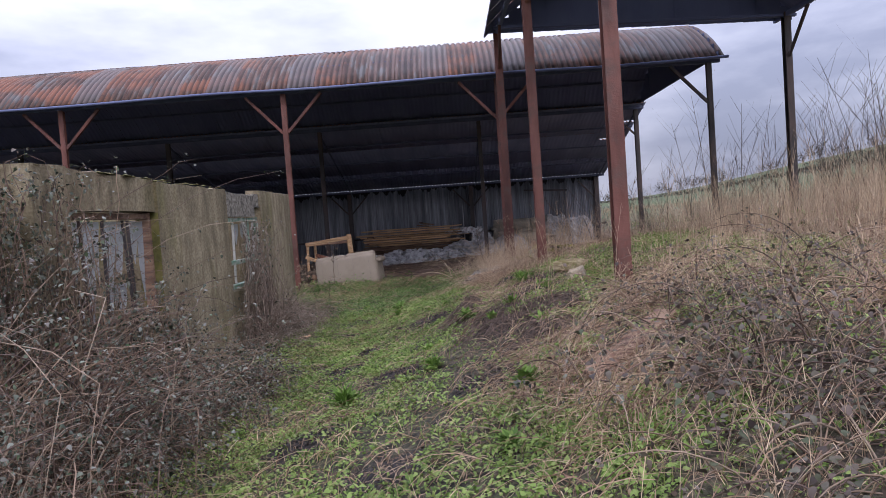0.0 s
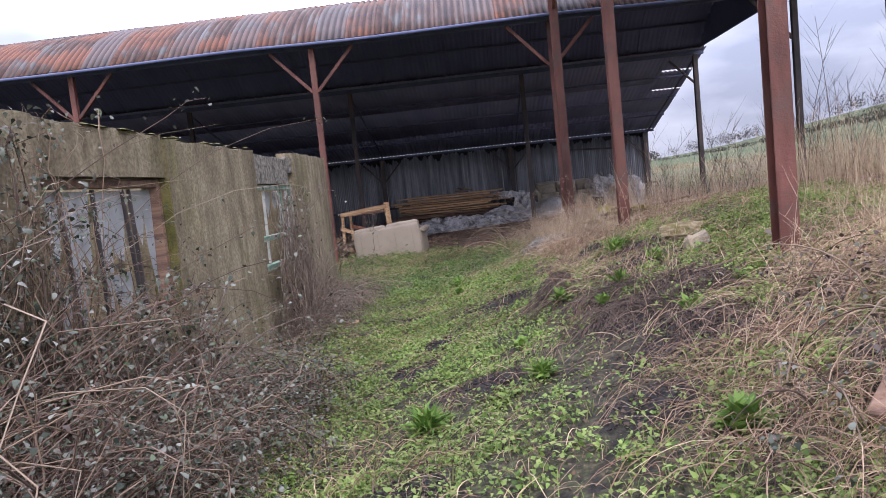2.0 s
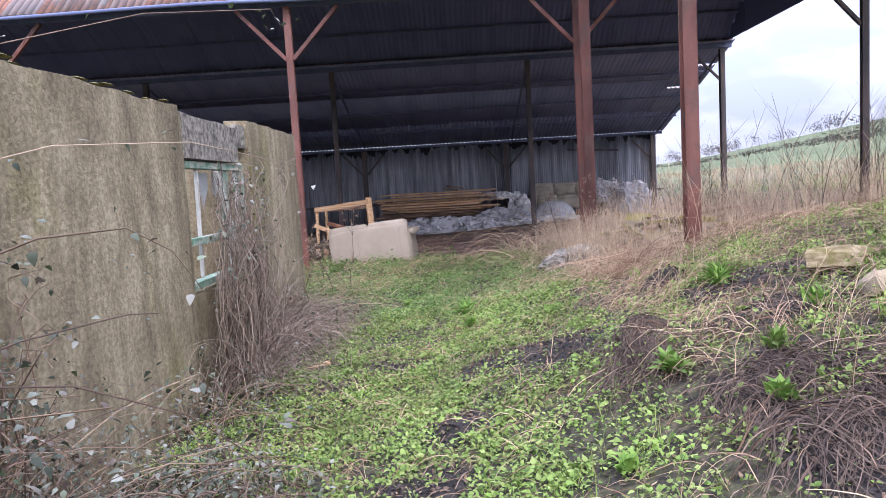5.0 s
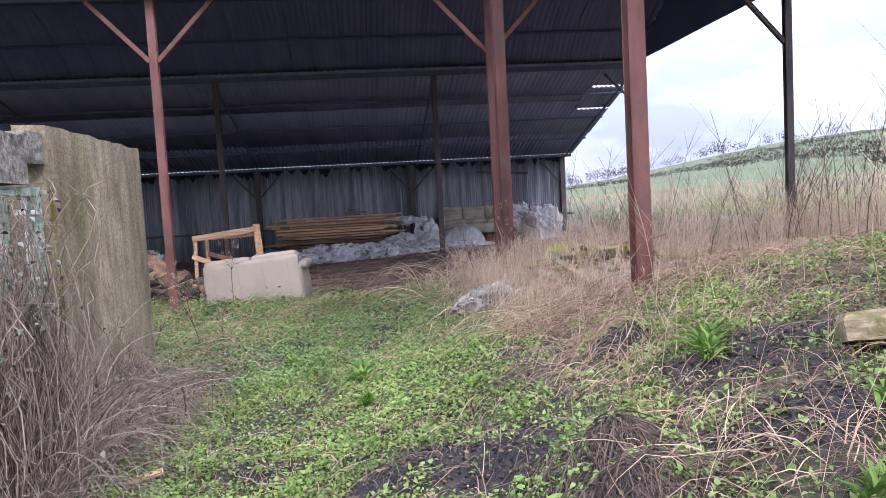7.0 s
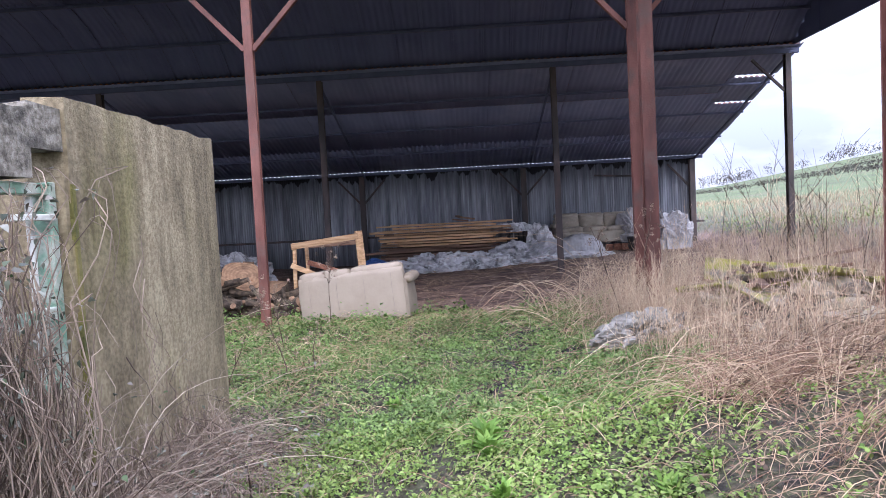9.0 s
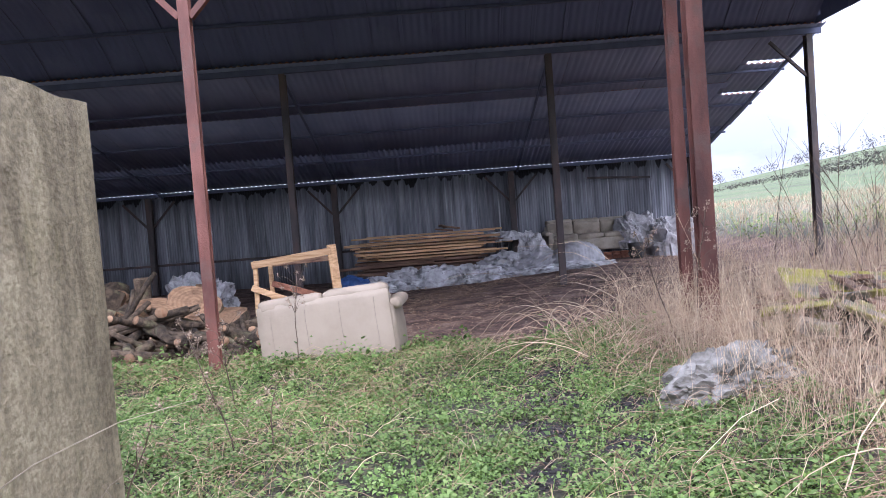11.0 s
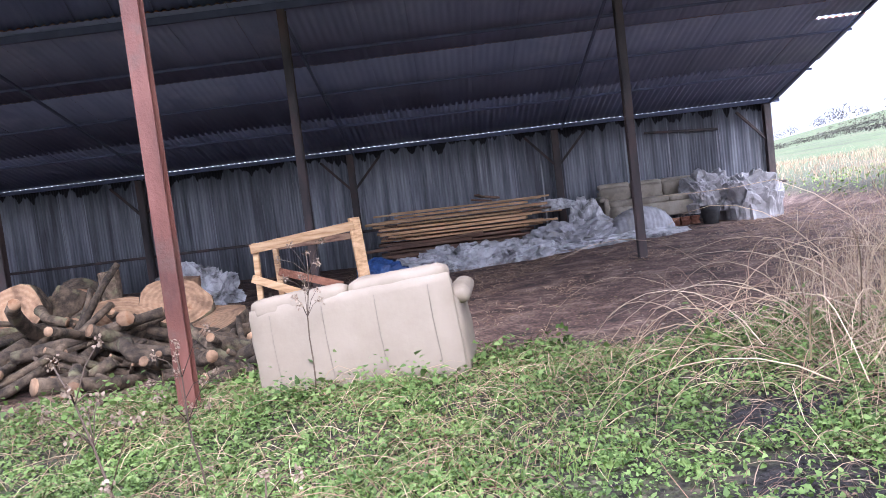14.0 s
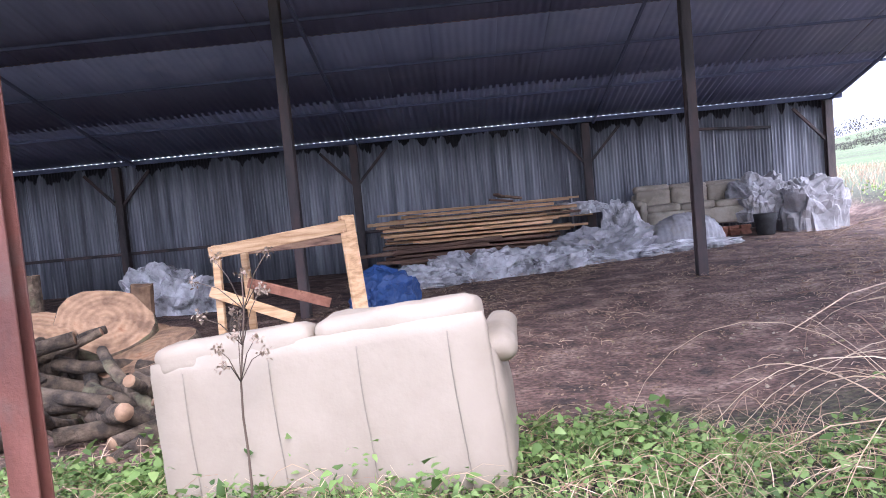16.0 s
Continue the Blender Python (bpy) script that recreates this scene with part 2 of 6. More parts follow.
PLASTIC = surface("grey_white_plastic_sheet", [(0.34, 0.337, 0.345), (0.52, 0.517, 0.53), (0.68, 0.677, 0.695)], 4.0, rough=0.5, bump=0.3, fine=18, spots=(0.15, 0.145, 0.145), spot_scale=3.5, spot_at=0.57)
WOVEN = surface("woven_white_bag", [(0.28, 0.275, 0.28), (0.44, 0.435, 0.455)], 4.0, rough=0.65, bump=0.35, fine=20, spots=(0.34, 0.32, 0.3), spot_scale=2.2, spot_at=0.6)
BLUE = surface("blue_tarpaulin", [(0.015, 0.045, 0.15), (0.03, 0.085, 0.25)], 5.0, rough=0.5, bump=0.3, fine=20)
GREENPAINT = surface("flaking_green_paint", [(0.1, 0.19, 0.13), (0.18, 0.3, 0.22)], 6.0, rough=0.7, spots=(0.36, 0.38, 0.33), spot_scale=7, spot_at=0.5, bump=0.5)
WHITEPAINT = surface("flaking_white_paint", [(0.42, 0.42, 0.39), (0.6, 0.6, 0.57)], 6.0, rough=0.7, spots=(0.2, 0.18, 0.15), spot_scale=7, spot_at=0.6, bump=0.5)
MILKY = surface("dirty_glass", [(0.3, 0.32, 0.33), (0.45, 0.47, 0.49)], 3.0, rough=0.3, bump=0.1)
MILKY.node_tree.nodes["Principled BSDF"].inputs["Alpha"].default_value = 0.7
BLACKRUBBER = surface("black_rubber", [(0.012, 0.012, 0.013), (0.03, 0.03, 0.032)], 8, rough=0.7)
BRICKRED = surface("broken_red_brick", [(0.2, 0.085, 0.055), (0.33, 0.15, 0.1)], 9, rough=0.95, bump=0.8)
SLATE = surface("mossy_roof_sheet", [(0.1, 0.085, 0.07), (0.19, 0.165, 0.135), (0.26, 0.23, 0.19)], 4, rough=0.95, spots=(0.3, 0.27, 0.06), spot_scale=2.6, spot_at=0.49, bump=0.8, per_object=0.3)
RUBBLE = surface("rubble_stone", [(0.15, 0.12, 0.095), (0.3, 0.25, 0.19), (0.38, 0.31, 0.22)], 6, rough=0.95, spots=(0.26, 0.23, 0.07), spot_scale=4, spot_at=0.6, bump=0.8)
PEAT = surface("black_muck", [(0.008, 0.007, 0.008), (0.021, 0.018, 0.019), (0.042, 0.034, 0.034)], 14, rough=0.85, bump=1.0, fine=70)

LEAF = leafy("green_weed_leaf", [(0.06, 0.106, 0.026), (0.18, 0.285, 0.066), (0.23, 0.336, 0.088), (0.32, 0.41, 0.14), (0.11, 0.183, 0.045)])
NETTLE = leafy("nettle_leaf", [(0.05, 0.095, 0.028), (0.135, 0.218, 0.064), (0.17, 0.264, 0.082), (0.24, 0.33, 0.122), (0.084, 0.142, 0.044)])
DARKSTEM = leafy("dark_dead_stem", [(0.04, 0.029, 0.027), (0.1, 0.072, 0.065), (0.2, 0.15, 0.13), (0.065, 0.045, 0.042)], 0.0, 0.8)
BLADE = leafy("green_grass_blade", [(0.09, 0.15, 0.035), (0.17, 0.26, 0.07), (0.25, 0.3, 0.1), (0.36, 0.31, 0.17)])
DOCK = leafy("bright_dock_leaf", [(0.09, 0.18, 0.035), (0.15, 0.27, 0.055), (0.22, 0.35, 0.08)])
STRAW = leafy("dead_grass", [(0.28, 0.18, 0.13), (0.47, 0.33, 0.235), (0.64, 0.49, 0.37), (0.32, 0.19, 0.14), (0.11, 0.07, 0.058)], 0.15, 0.7)
VINE = leafy("dead_vine_stem", [(0.13, 0.095, 0.085), (0.33, 0.26, 0.225), (0.08, 0.056, 0.05), (0.46, 0.38, 0.33), (0.2, 0.14, 0.12)], 0.0, 0.75)
REED = leafy("standing_dead_stem", [(0.52, 0.375, 0.27), (0.69, 0.535, 0.395), (0.38, 0.24, 0.18), (0.77, 0.625, 0.475), (0.28, 0.19, 0.15)], 0.1, 0.75)
CANE = leafy("bramble_cane", [(0.16, 0.1, 0.083), (0.28, 0.195, 0.15), (0.29, 0.22, 0.172), (0.14, 0.095, 0.083), (0.09, 0.06, 0.053)], 0.0, 0.7)
BRAMBLE = leafy("bramble_leaf", [(0.02, 0.028, 0.018), (0.06, 0.075, 0.055), (0.14, 0.155, 0.13), (0.09, 0.062, 0.055), (0.27, 0.285, 0.265), (0.06, 0.1, 0.04)], 0.12, 0.45)
PURPLELEAF = leafy("purple_bramble_leaf", [(0.045, 0.033, 0.032), (0.1, 0.078, 0.068), (0.15, 0.11, 0.1), (0.06, 0.078, 0.043), (0.2, 0.17, 0.155)], 0.1, 0.5)
DEADLEAF = leafy("brown_dead_leaf", [(0.09, 0.058, 0.044), (0.2, 0.13, 0.092), (0.33, 0.235, 0.17), (0.13, 0.08, 0.06)], 0.1, 0.8)
TWIG = leafy("dark_twig", [(0.05, 0.035, 0.03), (0.1, 0.07, 0.058), (0.15, 0.11, 0.085)], 0.0, 0.85)
FLUFF = leafy("dry_seed_head", [(0.25, 0.18, 0.14), (0.38, 0.3, 0.25), (0.18, 0.12, 0.1)], 0.2, 0.9)
FARWOOD = leafy("far_bare_wood", [(0.05, 0.047, 0.047), (0.075, 0.066, 0.064), (0.06, 0.064, 0.05)], 0.0, 0.95)


def wall_sheet_material():
    """Galvanised wall sheet: blue-grey zinc, pale runs, and black bitumen left in ragged tongues below the eaves."""
    m = surface("zinc_wall_sheet", [(0.1, 0.108, 0.128), (0.18, 0.19, 0.22), (0.27, 0.288, 0.32)], 1.6, (3.5, 1, 0.22), rough=0.55, metal=0.3, per_object=0.3, bump=0.1,
                spots=(0.4, 0.415, 0.44), spot_scale=2.3, spot_at=0.66, spot_stretch=(3.5, 1, 0.12))
    n, l = m.node_tree.nodes, m.node_tree.links
    b = n["Principled BSDF"]
    old = b.inputs["Base Color"].links[0].from_socket
    geo, sep = n.new("ShaderNodeNewGeometry"), n.new("ShaderNodeSeparateXYZ")
    mp, no, ad, mr, mx = (n.new("ShaderNodeMapping"), n.new("ShaderNodeTexNoise"), n.new("ShaderNodeMath"), n.new("ShaderNodeMapRange"), n.new("ShaderNodeMix"))
    mp.inputs["Scale"].default_value = (2.6, 0, 0.35)
    no.inputs["Scale"].default_value, no.inputs["Detail"].default_value = 1.6, 5
    ad.operation = "MULTIPLY_ADD"
    ad.inputs[1].default_value = 1.0
    l.new(geo.outputs["Position"], sep.inputs[0])
    l.new(geo.outputs["Position"], mp.inputs["Vector"])
    l.new(mp.outputs["Vector"], no.inputs["Vector"])
    l.new(no.outputs["Fac"], ad.inputs[0])
    l.new(sep.outputs["Z"], ad.inputs[2])
    mr.inputs["From Min"].default_value, mr.inputs["From Max"].default_value = 3.39, 3.43
    l.new(ad.outputs["Value"], mr.inputs["Value"])
    mx.data_type = "RGBA"
    mx.inputs["B"].default_value = (0.016, 0.015, 0.018, 1)
    l.new(mr.outputs["Result"], mx.inputs["Factor"])
    l.new(old, mx.inputs["A"])
    l.new(mx.outputs["Result"], b.inputs["Base Color"])
    return m


ZINC = wall_sheet_material()


def ground_material():
    """Soil, moss and litter outside, trodden red-brown earth under the barn roof, grass fields far off."""
    m = surface("ground", [(0.014, 0.012, 0.01), (0.042, 0.035, 0.024), (0.055, 0.06, 0.026), (0.1, 0.078, 0.055)], 11.0, rough=0.95, bump=1.0, fine=30, detail=9)
    n, l = m.node_tree.nodes, m.node_tree.links
    b = n["Principled BSDF"]
    last = b.inputs["Base Color"].links[0].from_socket
    geo = n.new("ShaderNodeNewGeometry")
    for attr, stops, sc in (("trodden", ((0.035, 0.023, 0.02), (0.14, 0.08, 0.062), (0.3, 0.21, 0.17)), 2.2), ("bare", ((0.007, 0.006, 0.007), (0.02, 0.016, 0.017), (0.04, 0.032, 0.031)), 16.0),
                            ("litter", ((0.035, 0.026, 0.021), (0.13, 0.095, 0.068), (0.34, 0.26, 0.19)), 9.0), ("field", ((0.045, 0.042, 0.024), (0.075, 0.11, 0.036), (0.11, 0.092, 0.056)), 0.09)):
        no, ramp, at, mx = n.new("ShaderNodeTexNoise"), n.new("ShaderNodeValToRGB"), n.new("ShaderNodeAttribute"), n.new("ShaderNodeMix")
        no.inputs["Scale"].default_value, no.inputs["Detail"].default_value, no.inputs["Roughness"].default_value = sc, 9, 0.68
        for i, c in enumerate(stops):
            e = ramp.color_ramp.elements[i] if i < 2 else ramp.color_ramp.elements.new(0.5)
            e.position, e.color = (0.34, 0.66, 0.5)[i], (*stops[(0, 2, 1)[i]], 1)
        at.attribute_name = attr
        mx.data_type = "RGBA"
        l.new(geo.outputs["Position"], no.inputs["Vector"])
        l.new(no.outputs["Fac"], ramp.inputs["Fac"])
        l.new(at.outputs["Fac"], mx.inputs["Factor"])
        l.new(last, mx.inputs["A"])
        l.new(ramp.outputs["Color"], mx.inputs["B"])
        last = mx.outputs["Result"]
    l.new(last, b.inputs["Base Color"])
    return m


GROUND = ground_material()
streaked(GROUND, (0.5, 0.48, 0.46), (1.25, 1.25, 1.25), (26, 26, 26))


# ---- mesh helpers ----
class Geo:
    """Collects points and faces for one mesh."""

    def __init__(self):
        self.v, self.f, self.mi, self.count = [], [], [], 0

    def add(self, verts, faces, mi=0):
        verts = np.asarray(verts, float).reshape(-1, 3)
        self.v.append(verts)
        self.f += [tuple(int(i) + self.count for i in f) for f in faces]
        self.mi += [mi] * len(faces)
        self.count += len(verts)
        return self

    def box(self, c, s, m=None, mi=0, bevel=0.0):
        """A box with its middle at c and sides s, chamfered along its edges."""
        h = np.array(s, float) / 2
        e = min(bevel, h.min() * 0.9)
        if e <= 0:
            p = np.array([[x, y, z] for x in (-1, 1) for y in (-1, 1) for z in (-1, 1)], float) * h
            f = [(0, 1, 3, 2), (4, 6, 7, 5), (0, 4, 5, 1), (2, 3, 7, 6), (0, 2, 6, 4), (1, 5, 7, 3)]
        else:
            bm = bmesh.new()
            bmesh.ops.create_cube(bm, size=1.0, matrix=Matrix.Diagonal((*(h * 2), 1)))
            bmesh.ops.bevel(bm, geom=bm.edges[:], offset=e, segments=1, affect="EDGES")
            bm.verts.index_update()
            p = np.array([v.co[:] for v in bm.verts])
            f = [[v.index for v in face.verts] for face in bm.faces]
            bm.free()
        if m is not None:
            r = np.array(m.to_3x3() if hasattr(m, "to_3x3") else m)
            p = p @ r.T
        return self.add(p + np.array(c, float), f, mi)

    def beam(self, a, b, w, d, up=(0, 0, 1), bevel=0.004, mi=0):
        """A bar of section w by d from a to b."""
        a, b = Vector(a), Vector(b)
        z = (b - a).normalized()
        x = Vector(up).cross(z)
        if x.length < 1e-3:
            x = Vector((1, 0, 0)).cross(z)
        x.normalize()
        y = z.cross(x)
        return self.box((a + b) / 2, (w, d, (b - a).length), Matrix((x, y, z)).transposed(), mi, bevel)

    def tube(self, pts, radii, n=6, mi=0, cap_mi=None, wob=0.0, rng=None):
        """A tube along pts, closed at both ends."""
        pts = np.asarray(pts, float)
        radii = np.broadcast_to(np.asarray(radii, float), (len(pts),))
        d = np.gradient(pts, axis=0)
        d /= np.linalg.norm(d, axis=1)[:, None] + 1e-9
        ref = np.array([0.31, 0.22, 0.93]) if abs(d[0][2]) < 0.85 else np.array([1.0, 0.1, 0.0])
        ang = np.arange(n) * 2 * np.pi / n
        rows = []
        for p, t, r in zip(pts, d, radii):
            x = np.cross(ref, t)
            x /= np.linalg.norm(x) + 1e-9
            y = np.cross(t, x)
            k = 1 + (rng.uniform(-wob, wob, n) if wob else 0)
            rows.append(p + (np.cos(ang)[:, None] * x + np.sin(ang)[:, None] * y) * (r * np.ones(n) * k)[:, None])
        m = len(pts)
        f = [(i * n + j, i * n + (j + 1) % n, (i + 1) * n + (j + 1) % n, (i + 1) * n + j) for i in range(m - 1) for j in range(n)]
        start = self.count
        self.add(np.concatenate(rows), f, mi)
        c = mi if cap_mi is None else cap_mi
        self.f += [tuple(start + j for j in reversed(range(n))), tuple(start + (m - 1) * n + j for j in range(n))]
        self.mi += [c, c]
        return self

    def make(self, name, mats, parent=None, smooth=False, label="", at=None):
        me = bpy.data.meshes.new(name)
        v = np.concatenate(self.v)
        if at is not None:
            v = v - np.array(at, float)
        me.from_pydata(v.tolist(), [], self.f)
        mats = mats if isinstance(mats, (list, tuple)) else [mats]
        for m in mats:
            me.materials.append(m)
        if len(mats) > 1:
            me.polygons.foreach_set("material_index", self.mi)
        if smooth:
            me.polygons.foreach_set("use_smooth", [True] * len(me.polygons))
        me.update()
        ob = new(name, me)
        if at is not None:
            ob.location = at
        if parent:
            ob.parent = parent
        if label:
            tagged(ob, label)
        return ob


def thing(name, at, label, category, group="", kind=""):
    """An Empty at a thing's base, to hold its parts."""
    ob = new(name)
    ob.empty_display_size = 0.1
    ob.location = at
    return tagged(ob, label, category, group, kind)


def turns(yaw, pitch, roll):
    """Rotation matrices: roll about y, then pitch about x, then yaw about z."""
    cy, sy, cp, sp, cr, sr = np.cos(yaw), np.sin(yaw), np.cos(pitch), np.sin(pitch), np.cos(roll), np.sin(roll)
    o, i = np.zeros_like(yaw), np.ones_like(yaw)
    rz = np.stack([cy, -sy, o, sy, cy, o, o, o, i], -1).reshape(-1, 3, 3)
    rx = np.stack([i, o, o, o, cp, -sp, o, sp, cp], -1).reshape(-1, 3, 3)
    ry = np.stack([cr, o, sr, o, i, o, -sr, o, cr], -1).reshape(-1, 3, 3)
    return rz @ rx @ ry


def mass(name, verts, faces, mat, parent=None, smooth=False):
    """One large mesh from arrays of points (n, 3) and faces of equal size (m, k)."""
    me = bpy.data.meshes.new(name)
    k = faces.shape[1]
    me.vertices.add(len(verts))
    me.vertices.foreach_set("co", np.ascontiguousarray(verts, dtype=np.float32).ravel())
    me.loops.add(faces.size)
    me.loops.foreach_set("vertex_index", np.ascontiguousarray(faces, dtype=np.int32).ravel())
    me.polygons.add(len(faces))
    me.polygons.foreach_set("loop_start", np.arange(0, faces.size, k, dtype=np.int32))
    if smooth:
        me.polygons.foreach_set("use_smooth", np.ones(len(faces), dtype=bool))
    me.materials.append(mat)
    me.update(calc_edges=True)
    ob = new(name, me)
    if parent:
        ob.parent = parent
    return ob


def strewn(tv, tf, pos, rot, size):
    """Copies of a template at many places: points and faces of all of them."""
    tv, tf = np.asarray(tv, float), np.asarray(tf)
    size = np.asarray(size, float)
    size = size[:, None] * np.ones(3) if size.ndim == 1 else size
    v = np.einsum("nij,nkj->nki", rot, tv[None] * size[:, None, :]) + pos[:, None, :]
    f = tf[None] + (np.arange(len(pos)) * len(tv))[:, None, None]
    return v.reshape(-1, 3), f.reshape(-1, tf.shape[1])


def blades(paths, width, rng):
    """Flat blades along many curves (n, k, 3), narrowing towards the tip."""
    n, k, _ = paths.shape
    d = np.gradient(paths, axis=1)
    x = np.cross(d, rng.normal(size=(n, 1, 3)))
    x /= np.linalg.norm(x, axis=2)[..., None] + 1e-9
    w = np.asarray(width, float).reshape(-1, 1, 1) * np.linspace(1, 0.4, k)[None, :, None]
    v = np.stack([paths - x * w, paths + x * w], 2).reshape(-1, 3)
    i = np.arange(k - 1)
    f = np.stack([i * 2, i * 2 + 1, i * 2 + 3, i * 2 + 2], -1)
    return v, (f[None] + (np.arange(n) * k * 2)[:, None, None]).reshape(-1, 4)


def ribbons(paths, width, rng, taper=True):
    """Thin three-sided stems along many curves (n, k, 3), thinner towards the tip."""
    n, k, _ = paths.shape
    d = np.gradient(paths, axis=1)
    d /= np.linalg.norm(d, axis=2)[..., None] + 1e-9
    ref = rng.normal(size=(n, 1, 3))
    x = np.cross(d, ref)
    x /= np.linalg.norm(x, axis=2)[..., None] + 1e-9
    y = np.cross(d, x)
    w = np.broadcast_to(np.asarray(width, float).reshape(-1, 1, 1), (n, 1, 1)) * (np.linspace(1, 0.35, k)[None, :, None] if taper else 1)
    rings = [paths + (math.cos(a) * x + math.sin(a) * y) * w for a in (0.0, 2.094, 4.189)]
    v = np.stack(rings, 2).reshape(-1, 3)
    i, j = np.meshgrid(np.arange(k - 1), np.arange(3), indexing="ij")
    f = np.stack([i * 3 + j, i * 3 + (j + 1) % 3, (i + 1) * 3 + (j + 1) % 3, (i + 1) * 3 + j], -1).reshape(-1, 4)
    f = (f[None] + (np.arange(n) * k * 3)[:, None, None]).reshape(-1, 4)
    return v, f


LEAF_V = [(0, 0, 0), (-0.36, 0.42, 0.1), (0, 0.5, 0), (0.36, 0.42, 0.1), (-0.2, 0.8, 0.02), (0.2, 0.8, 0.02), (0, 1.0, -0.12)]
LEAF_F = [(0, 2, 1), (0, 3, 2), (1, 2, 4), (2, 3, 5), (2, 5, 4), (4, 5, 6)]
SMALL_V = [(0, 0, 0), (-0.34, 0.24, 0.11), (-0.25, 0.6, 0.06), (0, 1.05, -0.12), (0.25, 0.6, 0.06), (0.34, 0.24, 0.11)]
SMALL_F = [(0, 5, 1), (1, 5, 4), (1, 4, 2), (2, 4, 3)]
BLADE_V = [(-0.5, 0, 0), (0.5, 0, 0), (-0.42, 0.08, 0.45), (0.42, 0.08, 0.45), (-0.25, 0.28, 0.8), (0.25, 0.28, 0.8), (0, 0.55, 1.0)]
BLADE_F = [(0, 1, 3), (0, 3, 2), (2, 3, 5), (2, 5, 4), (4, 5, 6)]


# ---- the lie of the land ----
def ease(a, b, x):
    t = np.clip((x - a) / (b - a), 0, 1)
    return t * t * (3 - 2 * t)


MOUNDS = [(0.37, 6.2, 0.36, 0.07), (0.88, 5.6, 0.2, 0.16), (0.78, 5.15, 0.2, 0.14), (1.75, 6.1, 0.42, 0.06), (1.5, 5.2, 0.3, 0.06), (1.53, 7.1, 0.22, 0.14), (-0.1, 6.3, 0.2, 0.04), (-0.55, 4.3, 0.22, 0.04), (-0.9, 7.0, 0.22, 0.05), (-0.36, 5.1, 0.2, 0.06), (0.56, 5.9, 0.16, 0.06),
          (1.1, 3.5, 0.3, 0.08), (0.1, 3.05, 0.32, 0.07), (1.2, 4.2, 0.26, 0.07), (-0.4, 1.6, 0.3, 0.06), (0.95, 1.7, 0.22, 0.05), (1.45, 2.7, 0.25, 0.06), (0.25, 0.5, 0.2, 0.04), (1.9, 1.2, 0.22, 0.05), (1.6, 3.9, 0.24, 0.06), (0.2, 11.9, 0.26, 0.03), (0.5, 10.6, 0.24, 0.03), (0.0, 11.2, 0.22, 0.02), (0.35, 12.7, 0.22, 0.03), (-0.1, 10.3, 0.16, 0.02), (0.7, 11.5, 0.18, 0.02)]
_gn = np.random.default_rng(5)
_wave = [(_gn.uniform(0.6, 6.0), _gn.uniform(0, 6.28), _gn.uniform(0, 6.28)) for _ in range(26)]


def rumple(x, y):
    out = 0.0
    for k, a, p in _wave:
        out = out + np.sin(k * (x * math.cos(a) + y * math.sin(a)) + p) / k
    return out * 0.016


def land(x, y):
    """Height of the ground: a level path, a bank that rises to one side, the barn's floor, hills far off."""
    x, y = np.asarray(x, float), np.asarray(y, float)
    s = 0.29 - 0.165 * ease(7.5, 11.2, y) - 0.075 * ease(13.5, 18, y)
    u = x - (-0.6 + 0.8 * ease(11, 16, y))
    u = (u + np.sqrt(u * u + 0.08)) / 2
    v = np.maximum(0, u - 3.4)
    z = 0.03 + s * (u - 0.75 * v) + 0.55 * ease(6.6, 9.0, x) * ease(13, 17, y)
    z = z + 0.1 * np.exp(-((y - 14.0) / 0.7) ** 2) * ease(1.5, 0.0, x) + 0.02 * ease(-6, -1, -y)
    z = z + 0.24 * np.exp(-((x - 3.0) / 1.0) ** 2 - ((y - 11.6) / 1.5) ** 2)
    near = ease(45, 20, np.hypot(x, y - 8))
    z = z * near + (1 - near) * 1.2
    z = z + rumple(x, y) * near * np.where(y > 15, 0.5, 1.0)
    for mx, my, r, h in MOUNDS:
        z = z + h * np.exp(-((x - mx) ** 2 + (y - my) ** 2) / (r * r))
    d, az = np.hypot(x, y), np.degrees(np.arctan2(x, y))
    rise = 0.006 + 0.052 * ease(12, 38, az) + 0.03 * ease(38, 80, az)
    rise = rise * ease(160, 110, np.abs(az))
    return z + rise * 330 * ease(30, 380, d) + 1.2 * np.sin(x * 0.021 + y * 0.013) * ease(60, 200, d)


def bare(x, y):
    out = np.zeros_like(np.asarray(x, float))
    for mx, my, r, h in MOUNDS:
        d = np.sqrt((x - mx) ** 2 + (y - my) ** 2) / r
        out = np.maximum(out, ease(1.35, 0.85, d + 11 * rumple(x * 4.1 + 7, y * 4.1)))
    muck = ease(0.3, 0.9, x) * ease(2.4, 1.9, x) * ease(1.6, 2.4, y) * ease(6.9, 6.2, y) * ease(0.3, 0.55, 20 * rumple(x * 3.2 + 3, y * 3.2 + 50))
    return np.maximum(out, muck)


def axis(lo, hi, step, far):
    inner = np.arange(lo, hi + 1e-6, step)
    g, out = step, []
    p = hi
    while p < far:
        g *= 1.22
        p += g
        out.append(p)
    g, low, p = step, [], lo
    while p > -far:
        g *= 1.22
        p -= g
        low.append(p)
    return np.concatenate([low[::-1], inner, out])


